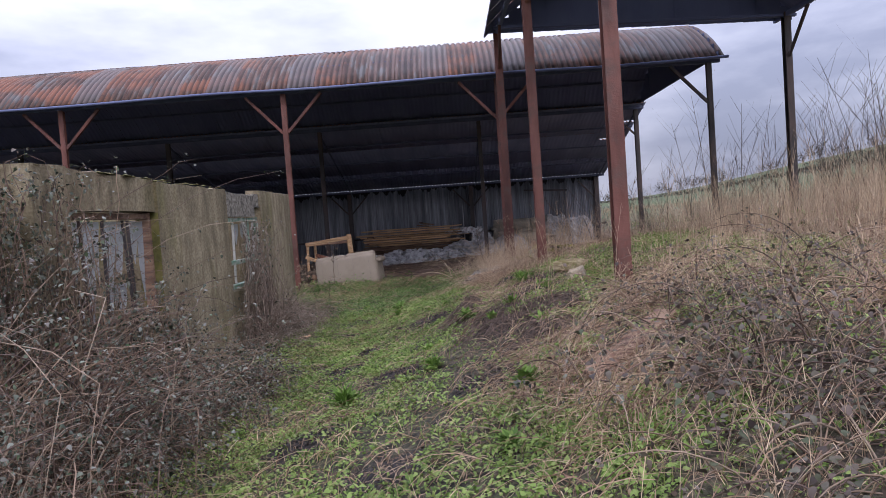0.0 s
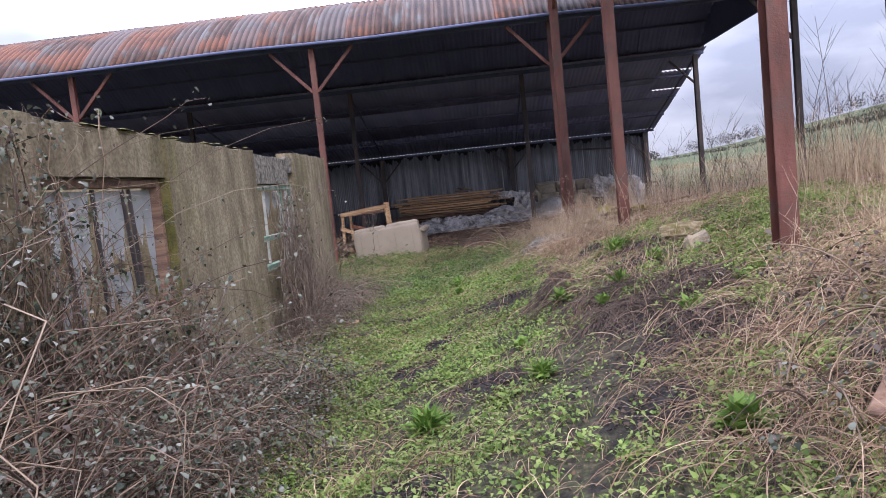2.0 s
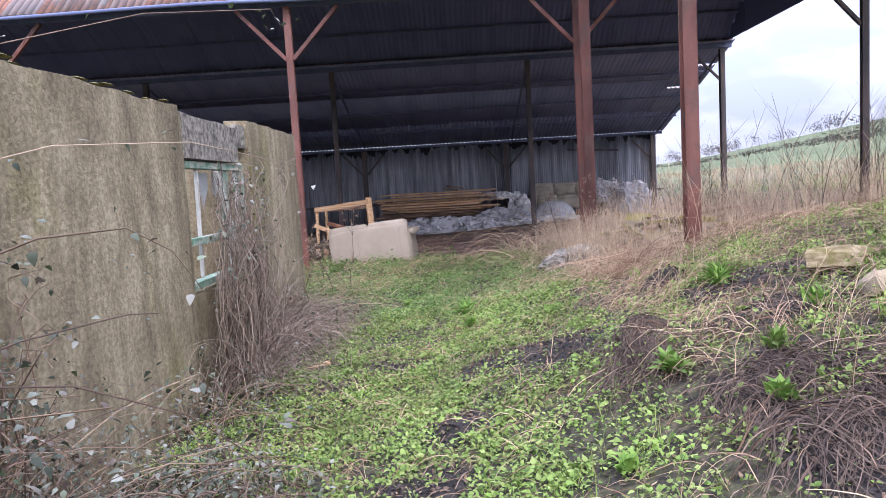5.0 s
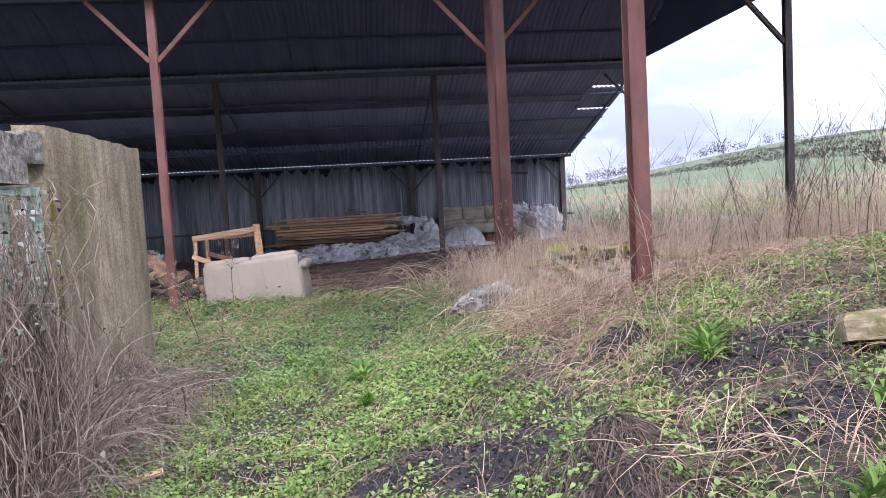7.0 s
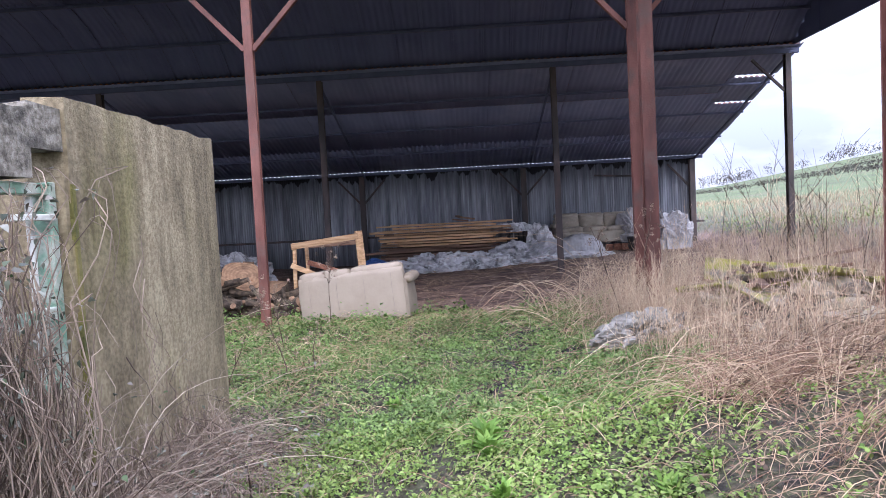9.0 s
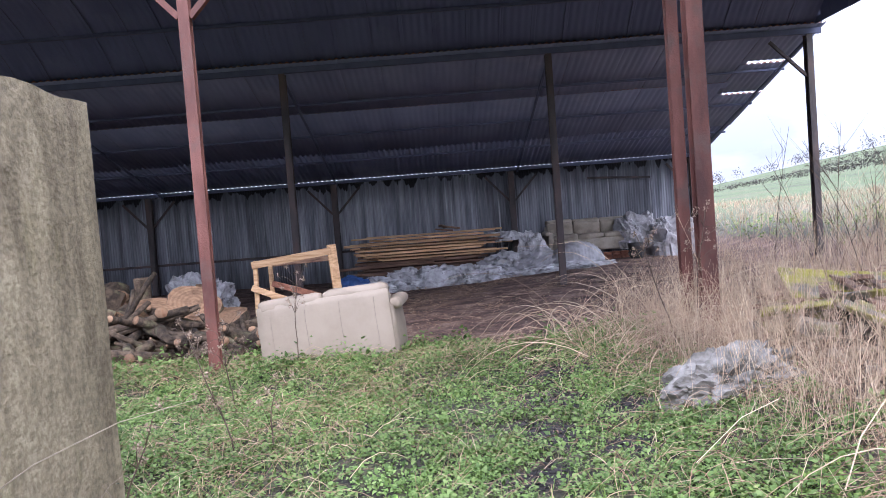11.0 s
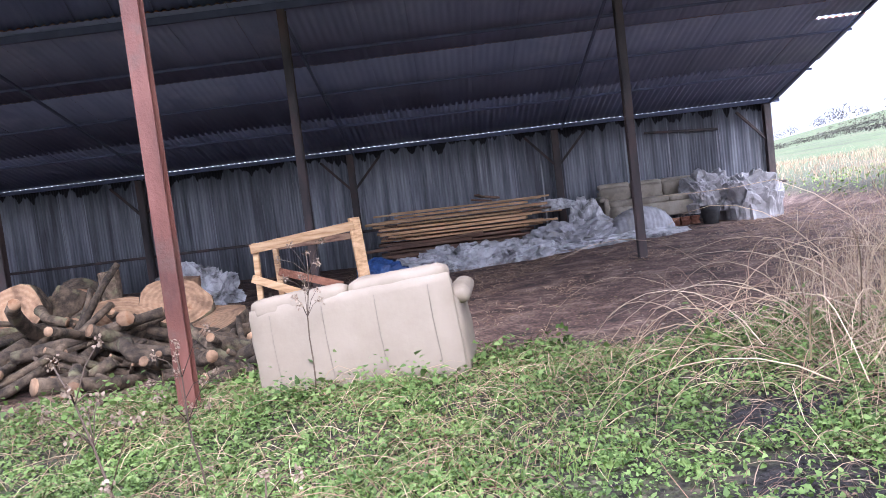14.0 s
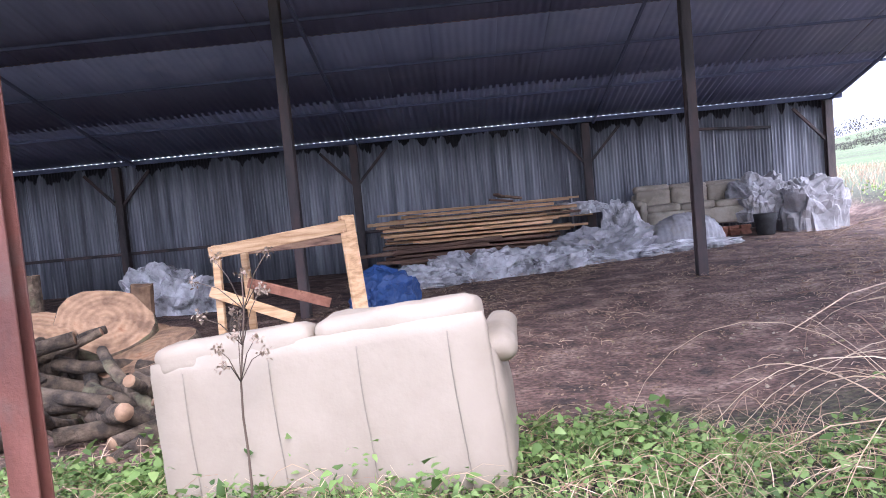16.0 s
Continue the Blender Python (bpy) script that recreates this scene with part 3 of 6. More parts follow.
gx, gy = axis(-8, 8.5, 0.11, 2600), axis(-4.5, 27.5, 0.11, 2600)
GX, GY = np.meshgrid(gx, gy, indexing="ij")
gz = land(GX, GY)
gv = np.stack([GX, GY, gz], -1).reshape(-1, 3)
ni, nj = len(gx), len(gy)
ii, jj = np.meshgrid(np.arange(ni - 1), np.arange(nj - 1), indexing="ij")
gf = np.stack([ii * nj + jj, (ii + 1) * nj + jj, (ii + 1) * nj + jj + 1, ii * nj + jj + 1], -1).reshape(-1, 4)
ground = mass("ground", gv, gf, GROUND, smooth=True)
tagged(ground, "rough ground of dark soil, moss and dead litter rising to a bank", "ground", kind="structure")
for attr_name, values in (("trodden", ease(14.6, 15.6, GY + 10 * rumple(GX * 2, GY * 2)) * ease(8.3, 7.6, GX) * ease(29, 28, GY)), ("bare", bare(GX, GY)), ("litter", ease(1.0, 1.9, GX + 12 * rumple(GX * 2, GY * 2)) * ease(15.2, 14.2, GY - 6 * ease(7.2, 8, GX)) * (1 - bare(GX, GY)) * (0.25 + 0.6 * ease(5, 9, GY))), ("field", ease(18, 40, np.hypot(GX, GY - 8)))):
    a = ground.data.attributes.new(attr_name, "FLOAT", "POINT")
    a.data.foreach_set("value", values.ravel().astype(np.float32))


# ---- corrugated sheets ----
def wavy(width, path, pitch, amp, mats, name, seg=6, thick=0.004, lined=False):
    """Mesh of a corrugated sheet: waves across x, drawn along a path of (y, z), with an upper and a lower skin; a lined one is nearly level below."""
    n = max(2, int(round(width / pitch * seg))) + 1
    xs = np.linspace(-width / 2, width / 2, n)
    path = np.asarray(path, float)
    t = np.gradient(path, axis=0)
    t /= np.linalg.norm(t, axis=1)[:, None]
    nor = np.stack([-t[:, 1], t[:, 0]], 1)
    off = amp * np.cos(2 * np.pi * xs / pitch)
    g = Geo()
    m = len(path)
    idx = lambda i, j: i * m + j
    quads = [(idx(i, j), idx(i + 1, j), idx(i + 1, j + 1), idx(i, j + 1)) for i in range(n - 1) for j in range(m - 1)]
    rim = [(i, 0) for i in range(n)] + [(n - 1, j) for j in range(1, m)] + [(i, m - 1) for i in range(n - 2, -1, -1)] + [(0, j) for j in range(m - 2, 0, -1)]
    both = []
    for side in (0.5, -0.5):
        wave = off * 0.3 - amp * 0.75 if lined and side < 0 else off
        yz = path[None] + nor[None] * (wave[:, None] + side * thick)[..., None]
        both.append(np.concatenate([np.broadcast_to(xs[:, None, None], (n, m, 1)), yz], 2).reshape(-1, 3))
    k = n * m
    g.add(np.concatenate(both), quads + [tuple(q + k for q in reversed(f)) for f in quads] +
          [(idx(*rim[a]), idx(*rim[a - 1]), idx(*rim[a - 1]) + k, idx(*rim[a]) + k) for a in range(len(rim))])
    me = bpy.data.meshes.new(name)
    me.from_pydata(np.concatenate(g.v).tolist(), [], g.f)
    for mt in mats:
        me.materials.append(mt)
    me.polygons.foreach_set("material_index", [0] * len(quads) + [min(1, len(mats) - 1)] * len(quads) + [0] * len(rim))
    me.polygons.foreach_set("use_smooth", [True] * len(quads) * 2 + [False] * len(rim))
    me.update()
    return me


def column(name, x, y, z0, z1, w, d, mat, parent):
    """An I-section post with two flanges and a web; flanges face +-y."""
    g = Geo()
    h, c = z1 - z0, (z0 + z1) / 2
    g.box((x, y - d / 2 + 0.006, c), (w, 0.012, h), bevel=0.002).box((x, y + d / 2 - 0.006, c), (w, 0.012, h), bevel=0.002).box((x, y, c), (0.01, d - 0.024, h))
    return g.make(name, mat, parent)


rng = np.random.default_rng(11)
BARN_X0, BARN_X1 = -19.6, 7.55
FRONT_Y, MID_Y, BACK_Y = 13.98, 20.75, 27.44
EAVE_Z, RISE, HALF = 5.07, 1.5, 3.565
ARC_Y = 17.275
ARC_R = (HALF ** 2 + RISE ** 2) / (2 * RISE)
ARC_Z = EAVE_Z + RISE - ARC_R
ARC_A = math.asin(HALF / ARC_R)


def arc(a0, a1, n, r=ARC_R):
    return [(ARC_Y + r * math.sin(a), ARC_Z + r * math.cos(a)) for a in np.linspace(a0, a1, n)]


barn = thing("hay_barn", (0, FRONT_Y, 0), "open-fronted steel hay barn with rusty curved corrugated roof and lean-to", "barn", kind="structure")


def under(ob, parent):
    """Hang ob under parent without moving it."""
    ob.parent = parent
    ob.matrix_parent_inverse = Matrix.Translation(parent.location).inverted()
    return ob


def fix(g, name, mats, parent, smooth=False, label=""):
    """Link a mesh drawn in world coordinates under a parent."""
    return under(g.make(name, mats, smooth=smooth, label=label), parent)


FRONT_X = [-19.3, -14.2, -8.72, -3.19, 2.08, 7.27]
MID_X = [-19.3, -14.0, -8.85, -3.58, 1.9, 7.28]
BACK_X = [-19.3, -14.2, -9.25, -3.67, 1.68, 7.16]
for x in FRONT_X:
    dark = x > 5
    col = under(column("steel_column", x, FRONT_Y, float(land(x, FRONT_Y)) - 0.2, 5.0, 0.125, 0.1, DARKSTEEL if dark else STEEL, None), barn)
    for side in (-1, 1):
        if (x < -19 and side < 0) or (dark and side > 0):
            continue
        g = Geo().beam((x + side * 0.06, FRONT_Y, 4.05), (x + side * 0.94, FRONT_Y, 4.98), 0.07, 0.07, (0, 1, 0))
        fix(g, "brace", DARKSTEEL if dark else STEEL, col)
for x in MID_X:
    col = under(column("steel_column", x, MID_Y, float(land(x, MID_Y)) - 0.2, 4.9, 0.13, 0.15, DARKSTEEL, None), barn)
    if x > 5:
        fix(Geo().beam((x - 0.05, MID_Y, 4.05), (x - 0.8, MID_Y, 4.8), 0.06, 0.06, (0, 1, 0)), "brace", DARKSTEEL, col)
for x in BACK_X:
    col = under(column("steel_column", x, BACK_Y - 0.12, float(land(x, BACK_Y)) - 0.2, 2.98, 0.17, 0.16, DARKSTEEL, None), barn)
    for side in (-1, 1):
        if x > 5 and side > 0:
            continue
        fix(Geo().beam((x + side * 0.08, BACK_Y - 0.13, 2.1), (x + side * 0.78, BACK_Y - 0.13, 2.86), 0.06, 0.06, (0, 1, 0)), "brace", DARKSTEEL, col)

# rails, purlins and trusses
for y, z in ((FRONT_Y, 5.05), (MID_Y, 4.97)):
    fix(Geo().beam((BARN_X0, y, z), (BARN_X1, y, z), 0.07, 0.12), "purlin", BLACKSTEEL, barn)
for a in np.linspace(-0.72, 0.72, 5) * ARC_A:
    fix(Geo().beam((BARN_X0, ARC_Y + (ARC_R - 0.06) * math.sin(a), ARC_Z + (ARC_R - 0.06) * math.cos(a)), (BARN_X1, ARC_Y + (ARC_R - 0.06) * math.sin(a), ARC_Z + (ARC_R - 0.06) * math.cos(a)), 0.06, 0.06), "purlin", BLACKSTEEL, barn)
SLOPE = (5.03 - 3.0) / (BACK_Y + 0.25 - MID_Y)
for y in (22.3, 24.0, 25.7):
    z = 5.03 - SLOPE * (y - MID_Y) - 0.08
    fix(Geo().beam((BARN_X0, y, z + 0.02), (BARN_X1, y, z + 0.02), 0.05, 0.05), "purlin", BLACKSTEEL, barn)
fix(Geo().beam((BARN_X0, BACK_Y - 0.03, 3.062), (BARN_X1, BACK_Y - 0.03, 3.062), 0.05, 0.1), "purlin", BLACKSTEEL, barn)
for x in MID_X:
    fix(Geo().beam((x, MID_Y, 4.82), (x, BACK_Y, 2.98), 0.05, 0.05), "rafter", BLACKSTEEL, barn)
gutter = Geo().tube([(x, FRONT_Y - 0.3 + 0.012 * math.sin(x * 1.7), EAVE_Z - 0.02 + 0.02 * math.sin(x * 0.9)) for x in np.linspace(BARN_X0, BARN_X1 + 0.1, 60)], 0.035, 6)
fix(gutter, "eaves_edge", SOOT, barn, True)

roof = Geo().beam((BARN_X0, ARC_Y, ARC_Z + ARC_R + 0.035), (BARN_X1, ARC_Y, ARC_Z + ARC_R + 0.035), 0.2, 0.02)
roof = fix(roof, "roof", [RUSTY], barn, label="curved roof of overlapping rusty corrugated sheets")
SHEET_W = 0.66
count = int(round((BARN_X1 - BARN_X0) / SHEET_W))
cuts = [(-ARC_A, -ARC_A * 0.3), (-ARC_A * 0.34, ARC_A * 0.36), (ARC_A * 0.32, ARC_A)]
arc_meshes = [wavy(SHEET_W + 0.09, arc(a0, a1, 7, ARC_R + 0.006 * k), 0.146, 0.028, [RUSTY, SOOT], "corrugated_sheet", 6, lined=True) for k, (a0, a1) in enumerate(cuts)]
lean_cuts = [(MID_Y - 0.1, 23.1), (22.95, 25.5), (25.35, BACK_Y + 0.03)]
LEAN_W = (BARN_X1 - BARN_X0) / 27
lean_meshes = [wavy(LEAN_W * 8 / 7, [(y0, 5.05 - SLOPE * (y0 - MID_Y) + 0.025), ((y0 + y1) / 2, 5.05 - SLOPE * ((y0 + y1) / 2 - MID_Y) + 0.03), (y1, 5.05 - SLOPE * (y1 - MID_Y) + 0.035)], LEAN_W / 7, 0.022, [RUSTY, SOOT_LIT], "corrugated_sheet", 6, lined=y0 < 25) for y0, y1 in lean_cuts]
for i in range(count):
    x = BARN_X0 + (i + 0.5) * (BARN_X1 - BARN_X0) / count
    for me in arc_meshes:
        s = under(new("corrugated_sheet", me), roof)
        s.location = (x, rng.uniform(-0.012, 0.012), rng.uniform(-0.006, 0.006) + (0.004 if i % 2 else 0))
        s.rotation_euler = (0, 0, rng.uniform(-0.0006, 0.0006))
count = 27
for i in range(count):
    x = BARN_X0 + (i + 0.5) * (BARN_X1 - BARN_X0) / count
    for k, me in enumerate(lean_meshes):
        if i == 26 and k == 0:
            me = wavy(LEAN_W * 8 / 7, [(y, 5.05 - SLOPE * (y - MID_Y) + 0.03) for y in (MID_Y - 0.1, 21.3, 22.02)], LEAN_W / 7, 0.022, [RUSTY, SOOT_LIT], "corrugated_sheet", 6, lined=True)
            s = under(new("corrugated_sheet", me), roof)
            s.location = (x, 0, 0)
            me = wavy(LEAN_W * 8 / 7, [(y, 5.05 - SLOPE * (y - MID_Y) + 0.03) for y in (22.16, 22.8, 23.5)], LEAN_W / 7, 0.022, [RUSTY, SOOT_LIT], "corrugated_sheet", 6, lined=True)
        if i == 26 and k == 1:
            me = wavy(LEAN_W * 8 / 7, [(y, 5.05 - SLOPE * (y - MID_Y) + 0.03) for y in (23.62, 24.5, 25.5)], LEAN_W / 7, 0.022, [RUSTY, SOOT_LIT], "corrugated_sheet", 6, lined=True)
        s = under(new("corrugated_sheet", me), roof)
        s.location = (x, rng.uniform(-0.01, 0.01), rng.uniform(-0.003, 0.003) + (0.003 if i % 2 else 0))

# back wall of zinc sheets on rails
back = Geo()
for z in (0.95,):
    back.beam((BARN_X0, BACK_Y - 0.035, z), (BARN_X1, BACK_Y - 0.035, z), 0.05, 0.07)
back.beam((4.0, BACK_Y - 0.05, 2.62), (5.9, BACK_Y - 0.05, 2.5), 0.05, 0.06)
back_wall = fix(back, "back_wall", [DARKSTEEL], barn, label="back wall of streaked grey corrugated zinc sheets")
wall_meshes = [wavy(0.72, [(0, 0), (0, -0.9), (0.0, -1.9), (0, -3.2)], 0.0767, 0.011, [ZINC], "wall_sheet", 5) for _ in range(1)]
count = int(round((BARN_X1 - 0.25 - BARN_X0) / 0.665))
for i in range(count):
    x = BARN_X0 + (i + 0.5) * (BARN_X1 - 0.25 - BARN_X0) / count
    s = under(new("wall_sheet", wall_meshes[0]), back_wall)
    s.location = (x, BACK_Y + 0.012 + (0.006 if i % 2 else 0) + rng.uniform(0, 0.01), 3.082 + rng.uniform(-0.012, 0.02))
    s.rotation_euler = (rng.uniform(-0.003, 0.003), rng.uniform(-0.006, 0.006), rng.uniform(-0.006, 0.006))
end_wall = Geo()
end_wall.box((BARN_X0 - 0.03, (FRONT_Y + BACK_Y) / 2, 2.4), (0.03, BACK_Y - FRONT_Y, 5.2))
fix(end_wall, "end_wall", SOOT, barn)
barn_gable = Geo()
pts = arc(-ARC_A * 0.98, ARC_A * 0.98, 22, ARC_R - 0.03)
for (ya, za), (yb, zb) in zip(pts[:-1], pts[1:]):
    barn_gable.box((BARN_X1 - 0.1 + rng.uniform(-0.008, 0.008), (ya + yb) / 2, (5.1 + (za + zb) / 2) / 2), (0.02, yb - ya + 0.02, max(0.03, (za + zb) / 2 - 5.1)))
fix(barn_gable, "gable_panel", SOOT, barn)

# ---- second open barn, standing beside the path ----
shelter = thing("open_barn", (2.0, 13.0, 0), "tall open steel barn with dark curved roof on rust-red posts", "barn", kind="structure")
SH_X0, SH_X1, SH_Y0, SH_Y1 = 1.82, 9.15, 2.8, 13.55
SH_Z = 6.02
for y, x in ((13.5, 2.13), (8.4, 2.22), (3.56, 2.385)):
    w = 0.17 if y > 10 else 0.145
    col = under(column("steel_post", x, y, float(land(x, y)) - 0.3, SH_Z, w, 0.15, STEEL, None), shelter)
    fix(Geo().beam((x, y - 0.08, SH_Z - 0.9), (x, y - 0.85, SH_Z - 0.1), 0.06, 0.06, (1, 0, 0)), "brace", STEEL, col)
for y in (13.0, 7.8, 3.3):
    col = under(column("steel_post", 8.72, y, float(land(8.72, y)) - 0.3, SH_Z - 0.2, 0.15, 0.17, DARKSTEEL, None), shelter)
    fix(Geo().beam((8.72, y - 0.08, SH_Z - 1.2), (8.72, y - 1.0, SH_Z - 0.3), 0.06, 0.06, (1, 0, 0)), "brace", DARKSTEEL, col)
g = Geo().beam((2.4, SH_Y0, SH_Z - 0.03), (2.13, SH_Y1, SH_Z - 0.03), 0.08, 0.1).beam((8.72, SH_Y0, SH_Z - 0.25), (8.72, SH_Y1, SH_Z - 0.25), 0.08, 0.1)
g.beam((SH_X0 + 0.2, 13.0, SH_Z - 0.05), (SH_X1 - 0.2, 13.0, SH_Z - 0.27), 0.06, 0.1, (0, 1, 0))
shelter_roof = fix(g, "roof", [SOOT], shelter, label="dark curved corrugated roof")
mid, half = (SH_X0 + SH_X1) / 2, (SH_X1 - SH_X0) / 2
R2 = (half ** 2 + 1.5 ** 2) / 3.0
A2 = math.asin(half / R2)
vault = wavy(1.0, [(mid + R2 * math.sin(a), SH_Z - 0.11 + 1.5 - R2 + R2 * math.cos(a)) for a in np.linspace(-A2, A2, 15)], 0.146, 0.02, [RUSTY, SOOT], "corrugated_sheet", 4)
n_v = int(SH_Y1 - SH_Y0)
for i in range(n_v):
    s = under(new("corrugated_sheet", vault), shelter_roof)
    s.matrix_basis = Matrix.Translation((0, SH_Y1 - 0.5 - i * (SH_Y1 - SH_Y0) / n_v, 0)) @ Matrix(((0, 1, 0, 0), (-1, 0, 0, 0), (0, 0, 1, 0), (0, 0, 0, 1)))
gable = Geo()
top = [(mid + R2 * math.sin(a), SH_Z - 0.14 + 1.5 - R2 + R2 * math.cos(a)) for a in np.linspace(-A2 * 0.97, A2 * 0.97, 24)]
for (xa, za), (xb, zb) in zip(top[:-1], top[1:]):
    lo = SH_Z - 0.06 - 0.22 * ((xa + xb) / 2 - SH_X0) / (SH_X1 - SH_X0)
    gable.box(((xa + xb) / 2, SH_Y1 - 0.12 + rng.uniform(-0.01, 0.01), (lo + (za + zb) / 2) / 2), (xb - xa + 0.02, 0.02, max(0.02, (za + zb) / 2 - lo)))
fix(gable, "gable_panel", SOOT, shelter)


# ---- roofless concrete shed ----
def rough_box(lo, hi, step=0.11, amp=0.006, top_amp=0.02):
    """A block with uneven faces and a crumbled top edge."""
    lo, hi = np.array(lo, float), np.array(hi, float)
    n = np.maximum(1, np.round((hi - lo) / step).astype(int))
    g = Geo()
    for ax in range(3):
        u, w = (ax + 1) % 3, (ax + 2) % 3
        us, ws = np.linspace(lo[u], hi[u], n[u] + 1), np.linspace(lo[w], hi[w], n[w] + 1)
        for side, val in ((0, lo[ax]), (1, hi[ax])):
            p = np.zeros((len(us), len(ws), 3))
            p[..., ax], p[..., u], p[..., w] = val, us[:, None], ws[None]
            m = len(ws)
            f = [(i * m + j, (i + 1) * m + j, (i + 1) * m + j + 1, i * m + j + 1) for i in range(len(us) - 1) for j in range(m - 1)]
            g.add(p.reshape(-1, 3), f if side else [q[::-1] for q in f])
    v = np.concatenate(g.v)
    j = np.array([[noise.noise(Vector(q) * 3.1), noise.noise(Vector(q) * 3.1 + Vector((9, 2, 5))), noise.noise(Vector(q) * 4.3 + Vector((1, 8, 3)))] for q in v])
    k = amp + top_amp * (v[:, 2:3] > hi[2] - 0.02)
    g.v = [v + j * k * np.array([1, 0.6, 1.0])]
    return g


shed = thing("concrete_shed", (-2.3, 5.8, 0), "roofless shed of stained weathered concrete with broken windows", "shed", kind="structure")
XF, XB = -2.26, -2.47
for name_, lo, hi in (("wall_block", (XB, 1.72, -0.3), (XF, 2.2, 2.31)), ("wall_sill", (XB, 2.2, -0.3), (XF - 0.01, 3.78, 0.95)), ("lintel", (XB, 2.2, 1.97), (XF, 3.78, 2.3)),
                      ("wall_pier", (XB, 3.78, -0.3), (XF + 0.03, 5.95, 2.27)), ("wall_block", (XB, 5.95, -0.3), (XF - 0.02, 6.12, 2.22)), ("wall_sill", (XB, 6.12, -0.3), (XF - 0.02, 7.66, 0.88)),
                      ("lintel", (XB, 6.12, 1.92), (XF - 0.02, 7.43, 2.24)), ("lintel", (XB, 7.43, 2.06), (XF - 0.02, 7.69, 2.27)), ("wall_pier", (XB, 7.69, -0.3), (XF, 9.7, 2.33)), ("wall_block", (XB, 7.66, -0.3), (XF - 0.01, 7.69, 1.93))):
    fix(rough_box(lo, hi), name_, LIMEWASH if name_ == "lintel" and lo[1] > 6 else CONCRETE, shed)
for lo, hi in (((-5.6, 1.72, -0.3), (XB - 0.003, 1.93, 2.28)), ((-5.6, 9.5, -0.3), (XB - 0.003, 9.7, 2.3)), ((-5.8, 1.75, -0.3), (-5.603, 9.7, 2.2)), ((-5.6, 5.0, -0.3), (XB - 0.003, 5.15, 2.1))):
    fix(rough_box(lo, hi, 0.25), "wall_block", CONCRETE, shed)
fix(rough_box((-4.2, 1.97, -0.2), (-4.1, 4.99, 2.15), 0.25), "inner_wall", WHITEWASH, shed, label="flaking whitewashed inner wall")
fix(rough_box((-4.2, 5.16, -0.2), (-4.1, 9.49, 2.15), 0.25), "inner_wall", WHITEWASH, shed, label="flaking whitewashed inner wall")
# moss along the wall's top and down the window's edge
moss_g = Geo()
for k in range(70):
    y = rng.uniform(1.8, 6.2)
    r = rng.uniform(0.02, 0.06)
    a = np.linspace(0, 6.28, 8)[:-1]
    ring = np.stack([-2.36 + rng.uniform(-0.08, 0.1) + r * 0.8 * np.cos(a), y + 1.6 * r * np.sin(a), np.full(7, 2.3)], 1)
    moss_g.add(np.concatenate([ring, ring.mean(0)[None] + [[0, 0, r * 0.28]]]), [(i, (i + 1) % 7, 7) for i in range(7)])
fix(moss_g, "moss", MOSSY, shed, True, "yellow-green moss")
fix(rough_box((XF - 0.01, 7.69, 0.3), (XF + 0.012, 7.72, 1.9), 0.1, 0.004, 0), "moss", MOSSY, shed)
fix(rough_box((XB + 0.015, 3.772, 0.9), (XF + 0.026, 3.785, 1.96), 0.1, 0.003, 0), "moss", MOSSY, shed)


def window(name, y0, y1, z0, z1, mat, label, mullions, transom, shards, lean):
    """A wrecked timber window in the wall's opening: frame, leaning bars, shards of dirty glass."""
    w = thing(name, (-2.36, (y0 + y1) / 2, z0), label, "window", kind="structure")
    x = -2.35
    for a, b, n_ in (((x, y0 + 0.035, z0), (x, y0 + 0.035, z1), "window_frame"), ((x, y1 - 0.035, z0), (x, y1 - 0.035, z1), "window_frame"), ((x, y0 + 0.07, z1 - 0.035), (x, y1 - 0.07, z1 - 0.035), "window_frame"),
                     ((x, y0 + 0.07, z0 + 0.04), (x, y1 - 0.07, z0 + 0.04), "window_sill")):
        fix(Geo().beam(a, b, 0.055, 0.09, (1, 0, 0)), n_, mat, w)
    for my in mullions:
        d = rng.uniform(-lean, lean)
        fix(Geo().beam((x + rng.uniform(-0.02, 0.02), my, z0 + 0.08), (x, my + d, z1 - 0.07), 0.026 if mat is GREENPAINT else 0.018, 0.03, (1, 0, 0)), "glazing_bar", WHITEPAINT if mat is GREENPAINT else DARKSTEEL, w)
    if transom:
        fix(Geo().beam((x + 0.035, y0 + 0.07, transom), (x + 0.035, y1 - 0.07, transom), 0.06, 0.05, (1, 0, 0)), "transom", mat, w)
    for (ya, za, hh, ww) in shards:
        pts = [(0, ya, za), (0, ya + ww, za), (0, ya + ww * rng.uniform(0.75, 1.0), za - hh * rng.uniform(0.3, 0.7)), (0, ya + ww * rng.uniform(0.2, 0.7), za - hh), (0, ya, za - hh * rng.uniform(0.3, 0.9))]
        v = np.array(pts) + [x - 0.01, 0, 0]
        g = Geo().add(np.concatenate([v, v - [0.004, 0, 0]]), [(0, 1, 2, 3, 4), (9, 8, 7, 6, 5)] + [(i, i + 5, (i + 1) % 5 + 5, (i + 1) % 5) for i in range(5)])
        fix(g, "pane", MILKY, w, label="shard of dirty glass")
    return w


